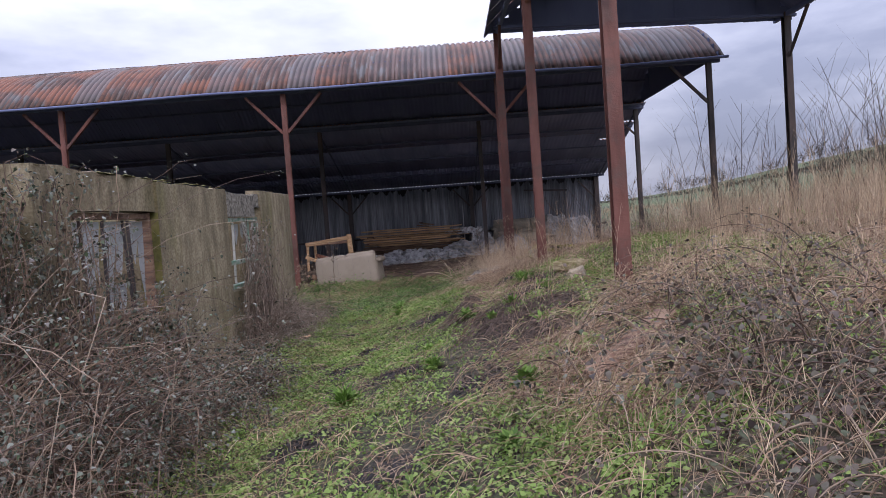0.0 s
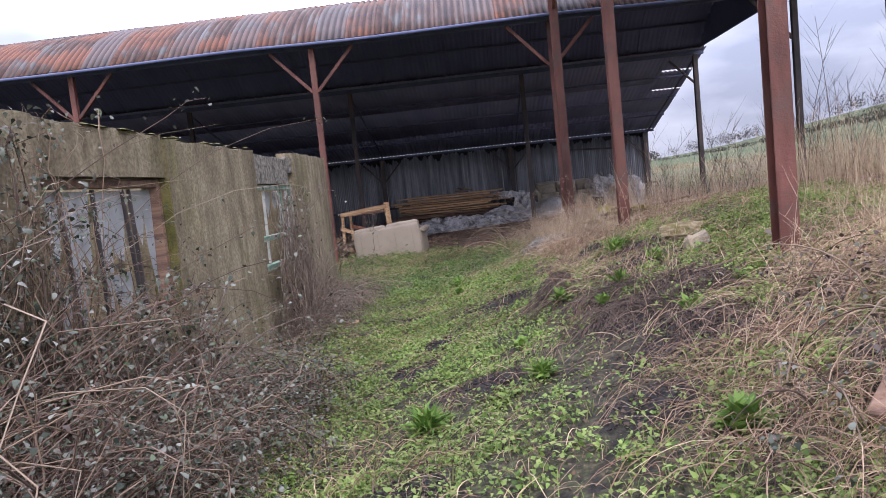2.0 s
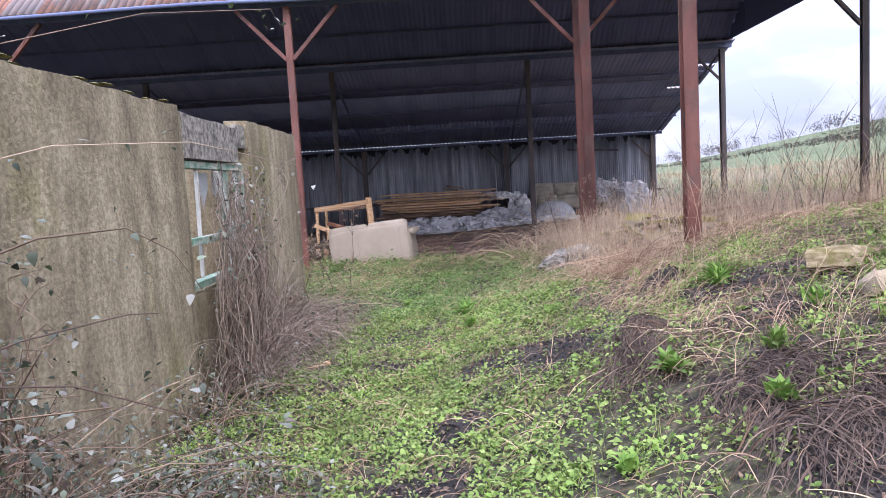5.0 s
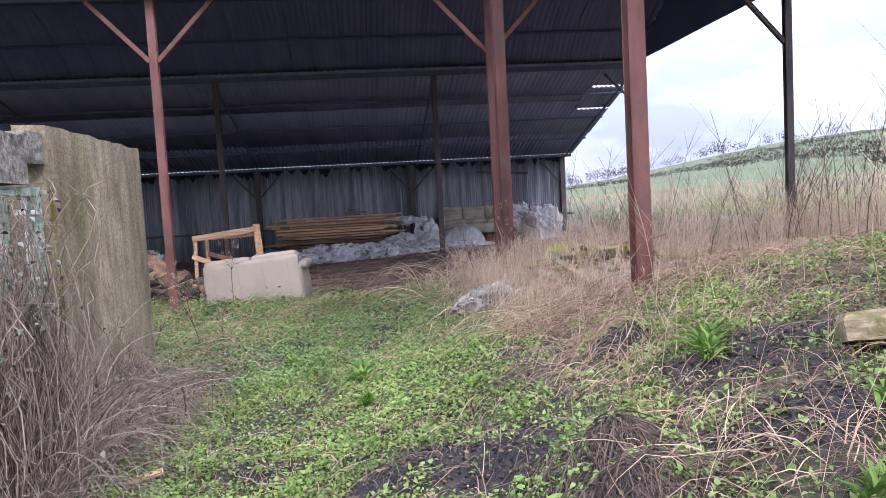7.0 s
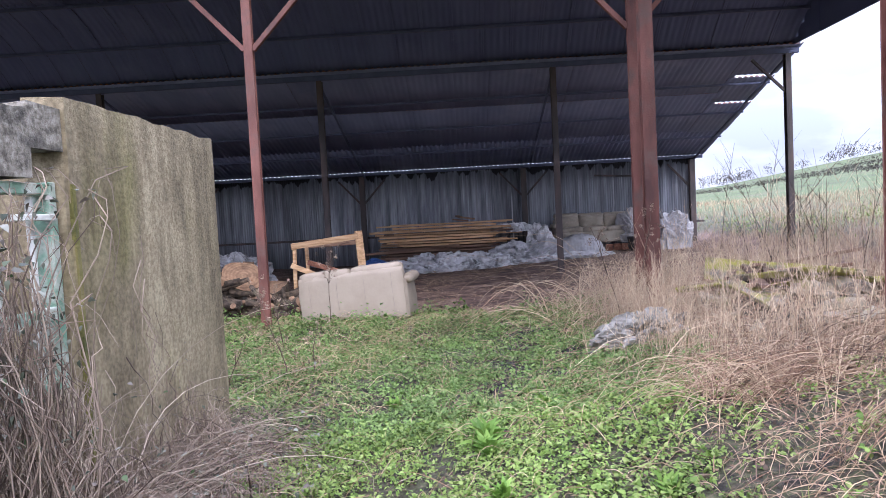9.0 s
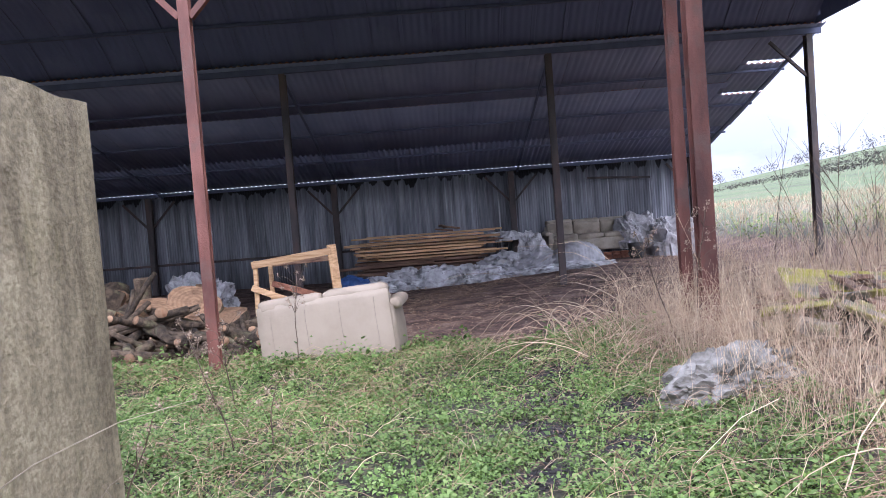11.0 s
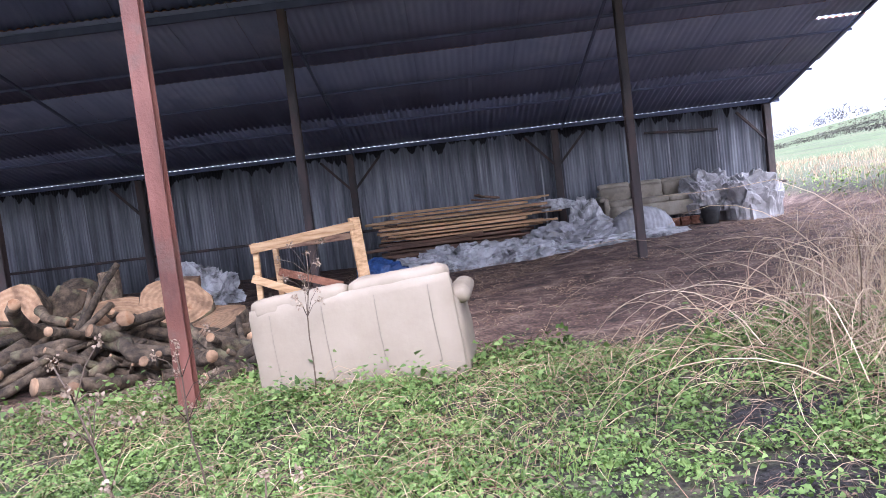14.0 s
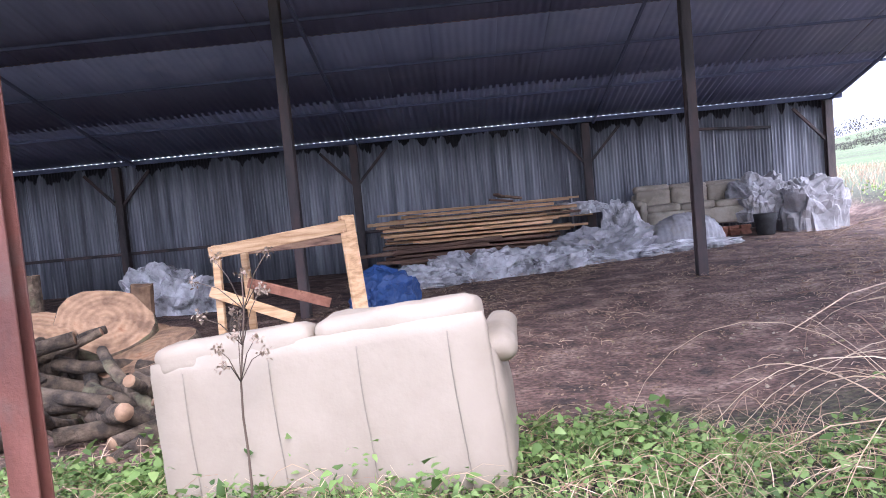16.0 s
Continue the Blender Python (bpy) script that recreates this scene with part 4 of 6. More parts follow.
window("window_1", 2.2, 3.77, 0.95, 1.96, OLDWOOD, "broken timber window with jagged shards of dirty glass", [2.5, 2.84, 3.3, 3.36], 0,
       [(2.28, 1.88, 0.75, 0.2), (2.52, 1.88, 0.9, 0.17), (2.68, 1.88, 0.55, 0.15), (2.86, 1.88, 0.85, 0.2), (3.06, 1.88, 0.5, 0.22), (3.4, 1.88, 0.42, 0.16), (3.55, 1.88, 0.8, 0.14), (3.0, 1.3, 0.3, 0.25), (2.3, 1.25, 0.25, 0.2)], 0.07)
green_window = window("window_2", 6.13, 7.65, 0.9, 1.91, GREENPAINT, "broken timber window with flaking green paint", [6.5, 7.24, 7.5], 1.28, [(6.6, 1.82, 0.3, 0.2), (6.9, 1.82, 0.22, 0.18)], 0.03)
fix(Geo().beam((-2.31, 6.86, 1.83), (-2.3, 7.16, 1.31), 0.03, 0.045, (1, 0, 0)), "glazing_bar", WHITEPAINT, green_window)
fix(Geo().box((-2.335, 7.13, 1.62), (0.014, 0.2, 0.44), bevel=0.002), "panel", GREENPAINT, green_window, label="warped green board nailed over the pane")
fix(Geo().beam((-2.31, 7.3, 1.74), (-2.31, 7.6, 1.74), 0.03, 0.05, (1, 0, 0)), "glazing_bar", WHITEPAINT, green_window)


# ---- furniture ----
def puffed(g, c, s, m=None, bulge=0.25, n=9, wrinkle=0.012, seed=0, mi=0):
    """A stuffed cushion: a rounded box with soft faces and creases."""
    bm = bmesh.new()
    bmesh.ops.create_cube(bm, size=2.0)
    bmesh.ops.subdivide_edges(bm, edges=bm.edges[:], cuts=n, use_grid_fill=True)
    p = np.array([v.co[:] for v in bm.verts])
    bm.verts.index_update()
    f = [[v.index for v in q.verts] for q in bm.faces]
    bm.free()
    s = np.array(s, float)
    r = s.min() * bulge
    q = p * s / 2
    inner = np.clip(q, -(s / 2 - r), s / 2 - r)
    d = q - inner
    ln = np.linalg.norm(d, axis=1)[:, None]
    q = np.where(ln > 1e-6, inner + d / np.maximum(ln, 1e-6) * r, q)
    w = np.array([noise.noise(Vector(a * 7) + Vector((seed, seed * 2, 3))) + 0.5 * noise.noise(Vector(a * 17) + Vector((seed, 1, 3))) for a in q])
    q = q + (p / np.linalg.norm(p, axis=1)[:, None]) * (w * wrinkle)[:, None]
    if m is not None:
        q = q @ np.array(m.to_3x3()).T
    return g.add(q + np.array(c, float), f, mi)


def sofa(name, at, rz, tilt, width, seats, mat, label, high=0.86, loose=0.0):
    """A sofa seen from behind or before: body, back panel, back cushions, seat cushions, two rolled arms."""
    t = thing(name, at, label, "sofa")
    t.rotation_euler = (0, radians(-tilt), radians(rz))
    w = width
    puffed(Geo(), (0, 0.08, 0.41), (w - 0.1, 0.16, 0.78), pose(0, 0, 0, -5), 0.2, 10, 0.008, 1).make("back_panel", mat, t, True)
    puffed(Geo(), (0, 0.5, 0.22), (w - 0.2, 0.8, 0.36), None, 0.12, 8, 0.01, 2).make("base", mat, t, True)
    for k in range(seats):
        cw = (w - 0.12) / seats
        x = -w / 2 + 0.06 + (k + 0.5) * cw
        puffed(Geo(), (x, 0.17 + 0.01 * k, high - 0.11 + 0.012 * k), (cw - 0.004, 0.26, 0.17), pose(0, 0, 0, -6 + 3 * k, 0, loose * (k - 1)), 0.42, 10, 0.014, 4 + k).make("back_cushion", mat, t, True)
        puffed(Geo(), (x, 0.28, high - 0.3), (cw - 0.02, 0.22, 0.42), pose(0, 0, 0, -12, 0, loose * (k - 1)), 0.4, 9, 0.02, 9 + k).make("back_cushion", mat, t, True)
        puffed(Geo(), (x * 0.92, 0.6, 0.46), (cw * 0.92, 0.6, 0.17), pose(0, 0, 0, 0, loose, 0), 0.4, 9, 0.015, 14 + k).make("seat_cushion", mat, t, True)
    for side in (-1, 1):
        a = puffed(Geo(), (side * (w / 2 - 0.1), 0.47, 0.33), (0.16, 0.84, 0.6), None, 0.3, 9, 0.012, 20 + side).make("arm", mat, t, True)
        puffed(Geo(), (side * (w / 2 - (0.02 if side > 0 else 0.12)), 0.5, 0.6), (0.16, 0.78, 0.14), None, 0.48, 9, 0.014, 25 + side).make("arm_roll", mat, a, True)
    for x in np.linspace(-w / 2 + 0.22, w / 2 - 0.22, 4):
        z = np.linspace(0.08, 0.74, 9)
        Geo().tube([(x + 0.004 * math.sin(9 * q), -0.008 + 0.087 * (q - 0.41), q) for q in z], 0.0022, 4).make("seam", SEAM, t, True)
    return t


sofa("sofa", (-1.955, 14.17, 0.07), -4.5, 5.0, 1.65, 2, LEATHER, "cream leather two-seat sofa tipped askew, its back to the yard", 0.885)
sofa("sofa", (3.72, 26.98, 0.44), 180, 0.0, 2.5, 3, OLDLEATHER, "grubby cream three-seat sofa standing against the zinc wall", 0.98, 3)


# ---- crumpled sheets, bags ----
def crumple(name, c, s, mat, label, category, seed=1, fold=0.3, stripes=0, group="", freq=2.9, flat=0.0):
    """A heap of crumpled sheeting: a dome with deep folds, resting on the ground."""
    bm = bmesh.new()
    bmesh.ops.create_icosphere(bm, subdivisions=6 if stripes else 5, radius=1.0)
    bm.verts.index_update()
    p = np.array([v.co[:] for v in bm.verts])
    f = [[v.index for v in q.verts] for q in bm.faces]
    bm.free()
    e = 1.0 / (1.0 + flat)
    q = np.sign(p) * np.abs(p) ** e
    q[:, 2] = np.sign(p[:, 2]) * np.abs(p[:, 2]) ** (0.8 * e)
    half = np.array(s, float) / 2 * np.array([1, 1, 2])
    v = q * half
    w = []
    for a in v:
        k = Vector(a) * freq + Vector((seed * 3.7, seed, seed * 1.3))
        k = k + 0.5 * noise.noise_vector(k * 1.3)
        w.append(0.55 * (1 - 2.4 * abs(noise.noise(k))) + 0.4 * (1 - 2.4 * abs(noise.noise(k * 2.3))) + 0.22 * (1 - 2.4 * abs(noise.noise(k * 5.1))) + 0.5 * noise.noise(k * 0.6))
    w = np.array(w)
    if stripes:
        w = w * 0.6 + 0.22 * np.sin(v[:, 0] * stripes)
    v = v * (1 + fold * 0.42 * w)[:, None] + p * (fold * 0.06 * w)[:, None]
    X, Y = c[0] + v[:, 0], c[1] + v[:, 1]
    Z = np.maximum(v[:, 2], -0.03 + 0.02 * w) + land(X, Y) + c[2]
    ob = Geo().add(np.stack([X, Y, Z], -1), f).make(name, mat, smooth=bool(stripes), at=(c[0], c[1], float(land(c[0], c[1])) + c[2]))
    return tagged(ob, label, category, group)


DIRTYBAG = surface("dirty_torn_bag", [(0.12, 0.108, 0.092), (0.21, 0.195, 0.172), (0.3, 0.28, 0.25)], 7.0, rough=0.7, bump=0.6, fine=30, spots=(0.1, 0.09, 0.075), spot_scale=5, spot_at=0.55)
crumple("plastic_sheet", (-1.1, 24.0, 0), (1.7, 0.9, 0.38), PLASTIC, "crumpled grey plastic sheet heaped beside the timber stack", "plastic sheet", 1, 1.0, group="crumpled sheets")
crumple("plastic_sheet", (-2.3, 23.3, 0), (1.5, 0.9, 0.22), PLASTIC, "flattened grey-green plastic sheet lying on the earth floor", "plastic sheet", 2, 1.0, group="crumpled sheets")
crumple("plastic_sheet", (0.15, 24.2, 0), (1.5, 0.9, 0.28), PLASTIC, "crumpled pale plastic sheet lying on the earth floor", "plastic sheet", 3, 1.0, group="crumpled sheets")
crumple("plastic_sheet", (1.3, 24.9, 0), (1.6, 1.0, 0.45), WOVEN, "heaped dirty white plastic sheet", "plastic sheet", 4, 0.95, group="crumpled sheets")
crumple("plastic_sheet", (1.95, 25.5, 0), (0.7, 0.7, 0.72), PLASTIC, "bunched grey plastic sheet", "plastic sheet", 5, 1.0, group="crumpled sheets")
crumple("striped_sheet", (3.0, 24.9, 0), (1.5, 1.0, 0.6), WOVEN, "striped white woven sheet draped over a heap", "sheet", 6, 0.12, stripes=70)
crumple("ground_sheet", (2.3, 24.4, 0), (2.6, 0.9, 0.1), PLASTIC, "flat grey plastic sheet trodden into the floor", "sheet", 7, 0.8)
crumple("bulk_bag", (5.95, 25.9, 0), (1.05, 0.95, 0.85), WOVEN, "full white woven bulk bag", "bag", 8, 0.6, flat=0.7, group="bulk bags")
crumple("bulk_bag", (5.15, 26.3, 0.25), (1.05, 0.8, 0.72), WOVEN, "slumped white woven bulk bag with loose folds", "bag", 9, 0.75, flat=0.4, group="bulk bags")
crumple("blue_tarpaulin", (-2.5, 20.9, 0), (0.9, 0.6, 0.5), BLUE, "crumpled blue plastic tarpaulin lying on the floor", "tarpaulin", 10, 0.5)
crumple("plastic_sheet", (-6.3, 22.6, 0), (1.3, 0.7, 0.62), PLASTIC, "crumpled grey plastic sheet behind the logs", "plastic sheet", 12, 1.0, group="crumpled sheets")
crumple("white_sack", (1.36, 11.3, 0), (0.66, 0.54, 0.15), DIRTYBAG, "torn white woven sack half buried in dead grass", "sack", 11, 1.1, freq=4.5)
crumple("draped_sheet", (1.1, 26.3, 0.9), (1.2, 0.6, 0.2), PLASTIC, "crumpled pale sheet lying on the planks", "sheet", 13, 0.7)
tyre = thing("dark_bucket", (4.75, 25.3, float(land(4.75, 25.3))), "black plastic tub beside the sofa", "tub")
Geo().tube([(0, 0, 0.0), (0, 0, 0.02), (0, 0, 0.3), (0, 0, 0.42), (0, 0, 0.43)], [0.16, 0.17, 0.21, 0.23, 0.2], 20).make("body", BLACKRUBBER, tyre, True)

# ---- stacked timber ----
stack = thing("timber_stack", (-1.0, 25.95, float(land(-1, 25.95))), "stack of sawn planks and old boards against the zinc wall", "timber")
zf = 0.0
for b in (-1.9, -0.4, 1.1):
    Geo().box((b, 0, 0.09), (0.1, 0.9, 0.18), bevel=0.008).make("bearer", OLDWOOD, stack)
zf = 0.19
for layer in range(13):
    t = (0.05, 0.07, 0.06)[layer % 3]
    y = -0.42
    fresh = layer >= 5
    while y < 0.4:
        w = rng.uniform(0.12, 0.22)
        ln = rng.uniform(2.4, 4.4) if fresh else rng.uniform(2.4, 3.6)
        x = rng.uniform(-0.3, 0.3) + (0 if fresh else -0.1)
        if layer >= 11 and rng.random() < 0.6:
            y += w
            continue
        g = Geo().box((x, y + w / 2, zf + t / 2 + rng.uniform(0, 0.004)), (ln, w - 0.012, t - 0.006), pose(0, 0, 0, 0, rng.uniform(-0.5, 0.5), rng.uniform(-1.6, 1.6)), bevel=0.004)
        g.make("plank", WOOD if fresh and rng.random() < 0.92 else OLDWOOD, stack)
        y += w
    zf += t + 0.03
for k in range(7):
    a = (rng.uniform(-2.6, -1.6), -0.5 - 0.03 * k, rng.uniform(0.25, 0.6))
    Geo().beam(a, (a[0] + rng.uniform(2.0, 2.8), a[1] - rng.uniform(0.0, 0.2), a[2] + rng.uniform(-0.1, 0.2)), 0.03, 0.06).make("batten", OLDWOOD, stack)
for k in range(3):
    Geo().box((rng.uniform(0.3, 0.9), rng.uniform(-0.2, 0.2), zf + 0.03 + 0.05 * k), (0.5, 0.12, 0.045), pose(0, 0, 0, 0, 8, 30 * k + 10), bevel=0.004).make("offcut", OLDWOOD, stack)

# ---- bricks and pallet wood under the far sofa ----
for k in range(9):
    x, y = 4.1 + 0.24 * (k % 3) + rng.uniform(-0.02, 0.02), 25.9 + rng.uniform(-0.05, 0.05)
    z = float(land(x, y)) + 0.034 + 0.068 * (k // 3)
    b = Geo().box((0, 0, 0), (0.215, 0.105, 0.066), pose(0, 0, 0, 0, 0, rng.uniform(-12, 12)), bevel=0.006).make("brick", BRICKRED, at=None)
    b.location = (x, y, z)
    tagged(b, "loose red brick stacked below the sofa", "brick", "loose bricks")

# ---- wooden frame standing behind the near sofa ----
fr = thing("wooden_trestle", (-3.1, 17.7, 0.03), "rough sawn timber trestle frame leaning behind the sofa", "trestle")
for a, b, w, d, mt, nm in (((-0.62, 0, 1.12), (0.66, 0.25, 1.26), 0.05, 0.12, WOOD, "rail"), ((-0.6, 0.06, 0), (-0.57, 0.06, 1.19), 0.06, 0.07, WOOD, "leg"), ((-0.4, 0.42, 0), (-0.42, 0.42, 1.18), 0.06, 0.07, WOOD, "leg"),
                           ((0.76, 0.2, 0), (0.66, 0.3, 1.36), 0.16, 0.05, WOOD, "leg"), ((0.6, 0.75, 0), (0.62, 0.75, 1.2), 0.06, 0.07, OLDWOOD, "leg"), ((-0.64, -0.02, 0.76), (0.1, 0.1, 0.42), 0.03, 0.1, WOOD, "brace"),
                           ((-0.4, 0.38, 0.78), (0.4, 0.42, 0.5), 0.03, 0.1, BRICKRED, "brace"), ((-0.46, 0.48, 1.1), (0.62, 0.8, 1.12), 0.04, 0.09, OLDWOOD, "rail")):
    Geo().beam(a, b, w, d, bevel=0.005).make(nm, mt, fr)


# ---- logs ----
def log_round(x, y, z, r, h, m, label="round of freshly sawn tree trunk", bark=True):
    """A slice of trunk: irregular outline, bark ring, cut faces."""
    n = 22
    a = np.arange(n) * 2 * np.pi / n
    rr = r * (1 + 0.1 * np.sin(a * 2 + x * 5) + 0.05 * np.sin(a * 5 + y * 7) + rng.uniform(-0.02, 0.02, n))
    g = Geo()
    rings = []
    for zz, k in ((0, 0.97), (0.02, 1.0), (h * 0.5, 1.02), (h - 0.02, 1.0), (h, 0.97)):
        rings.append(np.stack([rr * k * np.cos(a), rr * k * np.sin(a), np.full(n, zz)], 1))
    g.add(np.concatenate(rings), [(i * n + j, i * n + (j + 1) % n, (i + 1) * n + (j + 1) % n, (i + 1) * n + j) for i in range(4) for j in range(n)])
    for base, s in ((0, -1), (4 * n, 1)):
        c = g.count
        g.add([(0, 0, 0 if s < 0 else h + 0.004)], [])
        g.f += [((base + j), (base + (j + 1) % n), c)[::s] for j in range(n)]
        g.mi += [1] * n
    ob = g.make("log_round", [BARK, CUTWOOD])
    ob.matrix_basis = Matrix.Translation((x, y, z)) @ m
    return tagged(ob, label, "log", "sawn logs")


for x, y, z, r, h, rx, ry, rz in ((-4.57, 17.3, 0.5, 0.4, 0.2, 40, 10, 10), (-5.05, 16.85, 0.42, 0.43, 0.2, 24, -6, 50), (-4.02, 16.95, 0.24, 0.42, 0.16, 14, -8, 0), (-6.4, 17.3, 0.66, 0.32, 0.4, 78, 8, 15),
                                  (-5.3, 17.6, 0.02, 0.4, 0.42, 6, 0, 20), (-4.5, 17.6, 0.02, 0.38, 0.44, 8, 4, -20), (-6.1, 17.7, 0.02, 0.42, 0.5, 6, 4, 35), (-7.3, 18.2, 0.3, 0.3, 0.45, 60, -10, 80), (-6.9, 17.6, 0.02, 0.36, 0.5, 80, 5, -20),
                                  (-5.85, 18.5, 0.02, 0.34, 0.55, 4, 6, 10), (-8.1, 18.2, 0.02, 0.3, 0.4, 85, 10, 10), (-7.6, 17.4, 0.02, 0.34, 0.42, 82, 0, 25), (-6.3, 18.4, 0.02, 0.36, 0.6, 2, 0, 0)):
    log_round(x, y, z + float(land(x, y)), r, h, pose(0, 0, 0, rx, ry, rz))


def split_log(x, y, z, w, d, h, rx, rz):
    """A split block: two sawn ends, one rounded bark side, torn grain on the rest."""
    n = 11
    a = np.concatenate([np.linspace(-0.2, math.pi + 0.2, 8), [math.pi + 1.1, math.pi + 1.5, math.pi + 2.1]])
    ring = np.stack([w / 2 * np.cos(a), d / 2 * np.sin(a)], 1)
    g = Geo()
    lv = np.linspace(0, h, 5)
    g.add(np.concatenate([np.c_[ring * rng.uniform(0.93, 1.05, (n, 1)), np.full(n, q) + rng.uniform(-0.012, 0.012, n)] for q in lv]), [])
    for i in range(4):
        for j in range(n):
            g.f.append((i * n + j, i * n + (j + 1) % n, (i + 1) * n + (j + 1) % n, (i + 1) * n + j))
            g.mi.append(0 if j < 7 else 1)
    g.f += [tuple(range(n))[::-1], tuple(range(4 * n, 5 * n))]
    g.mi += [1, 1]
    ob = g.make("split_log", [BARK, CUTWOOD])
    ob.matrix_basis = Matrix.Translation((x, y, z + float(land(x, y)))) @ pose(0, 0, 0, rx, 0, rz)
    return tagged(ob, "split block of firewood on the log heap", "log", "sawn logs")


for x, y, z, w, d, h, rx, rz in ((-5.55, 17.75, 0.5, 0.26, 0.24, 0.58, 3, 190), (-6.25, 18.2, 0.72, 0.5, 0.34, 0.36, 70, 200), (-6.1, 17.45, 0.5, 0.46, 0.4, 0.44, 35, 150), (-5.0, 18.9, 0.05, 0.24, 0.22, 0.75, 8, 40), (-6.75, 17.2, 0.42, 0.4, 0.34, 0.4, 60, 230),
                                 (-5.75, 17.2, 0.46, 0.36, 0.3, 0.34, 75, 170), (-3.75, 17.5, 0.02, 0.3, 0.26, 0.34, 80, 30), (-7.0, 18.3, 0.5, 0.42, 0.3, 0.4, 65, 120), (-6.6, 17.9, 0.6, 0.36, 0.3, 0.36, 50, 260)):
    split_log(x, y, z, w, d, h, rx, rz)


def branch(x, y, z, ln, r, yaw, pitch, bend):
    """A cut branch with pale sawn ends and a side stub."""
    k = np.linspace(-0.5, 0.5, 8)
    d = np.array([math.cos(yaw) * math.cos(pitch), math.sin(yaw) * math.cos(pitch), math.sin(pitch)])
    side = np.cross(d, [0.1, 0.2, 1])
    side /= np.linalg.norm(side)
    pts = k[:, None] * ln * d + (bend * np.sin(k * 4 + x))[:, None] * side + (0.3 * bend * np.cos(k * 5 + y))[:, None] * np.array([0, 0, 1])
    g = Geo().tube(pts, r * np.linspace(1.1, 0.8, 8) * rng.uniform(0.92, 1.08, 8), 9, 0, 1, 0.06, rng)
    if ln > 0.9:
        p = pts[3]
        e = p + (side * rng.choice([-1, 1]) + np.array([0, 0, 0.5])) * rng.uniform(0.1, 0.22)
        g.tube([p, (p + e) / 2 + [0, 0, 0.01], e], [r * 0.5, r * 0.45, r * 0.4], 7, 0, 1)
    ob = g.make("cut_branch", [BARK, CUTWOOD], smooth=True)
    ob.location = (x, y, z)
    return tagged(ob, "sawn branch with grey-brown bark in a loose woodpile", "branch", "woodpile")


for k in range(125):
    x = rng.uniform(-7.6, -3.35)
    y = 15.55 + rng.uniform(0, 2.0)
    heap = 0.62 * math.exp(-((x + 5.4) / 1.7) ** 2) * math.exp(-((y - 16.7) / 0.85) ** 2) + 0.06
    r = rng.uniform(0.03, 0.085)
    z = float(land(x, y)) + r + rng.uniform(0.1, 1.0) * heap
    branch(x, y, z, rng.uniform(0.5, 1.7), r, rng.uniform(0, 6.28), rng.uniform(-0.35, 0.45), rng.uniform(0.04, 0.18))
branch(-5.1, 16.45, 0.78, 1.0, 0.042, 0.4, 0.95, 0.07)
branch(-5.3, 16.4, 0.62, 0.9, 0.04, 1.4, 0.8, 0.06)
branch(-4.4, 16.0, 0.35, 1.3, 0.06, -0.45, -0.12, 0.08)


# ---- rubble and broken roofing on the bank ----
def slab(x, y, z, sx, sy, m, mat, label, name, category, group, wave=0.0):
    if wave:
        me = wavy(sx, [(-sy / 2, 0), (-sy / 6, 0.005), (sy / 6, -0.004), (sy / 2, 0)], 0.15, wave, [mat], name, 6, 0.012)
        ob = new(name, me)
    else:
        n = 9
        a = np.sort(rng.uniform(0, 6.28, n))
        ring = np.stack([sx / 2 * np.cos(a), sy / 2 * np.sin(a)], 1) * rng.uniform(0.75, 1.1, (n, 1))
        t = min(sx, sy) * 0.22
        g = Geo().add(np.concatenate([np.c_[ring, np.full(n, -t)], np.c_[ring * 1.03, np.zeros(n)], np.c_[ring * 0.9, np.full(n, t * 0.5) + rng.uniform(-0.2, 0.2, n) * t]]),
                      [tuple(range(n))[::-1], tuple(range(2 * n, 3 * n))] + [(i * n + j, i * n + (j + 1) % n, (i + 1) * n + (j + 1) % n, (i + 1) * n + j) for i in range(2) for j in range(n)])
        ob = g.make(name, mat)
    ob.matrix_basis = Matrix.Translation((x, y, float(land(x, y)) + z)) @ m
    return tagged(ob, label, category, group)


for x, y, z, sx, sy, rx, ry, rz in ((2.75, 12.1, 0.11, 0.95, 1.3, -8, 4, 62), (3.25, 12.5, 0.16, 1.0, 1.5, 6, -8, 70), (3.1, 11.6, 0.14, 0.9, 1.0, -8, 8, 40), (3.7, 12.9, 0.1, 1.0, 1.4, 10, -4, 85), (2.6, 11.2, 0.08, 0.6, 0.7, 15, 8, 20),
                                    (3.9, 11.8, 0.1, 0.9, 1.1, -6, 4, 15)):
    slab(x, y, z, sx, sy, pose(0, 0, 0, rx, ry, rz), SLATE, "broken corrugated roof sheet with yellow moss on a rubble heap", "roof_sheet_fragment", "roof sheet", "broken roof sheets", 0.025)
for k in range(46):
    x, y = rng.uniform(2.0, 4.2), rng.uniform(9.0, 12.6)
    r = rng.uniform(0.14, 0.45)
    slab(x, y, r * 0.16 + 0.03, r, r * rng.uniform(0.6, 1.0), pose(0, 0, 0, rng.uniform(-18, 18), rng.uniform(-18, 18), rng.uniform(0, 360)), BRICKRED if rng.random() < 0.12 else RUBBLE, "broken lump of mossy rubble on the bank", "rubble", "rubble", "rubble heap")
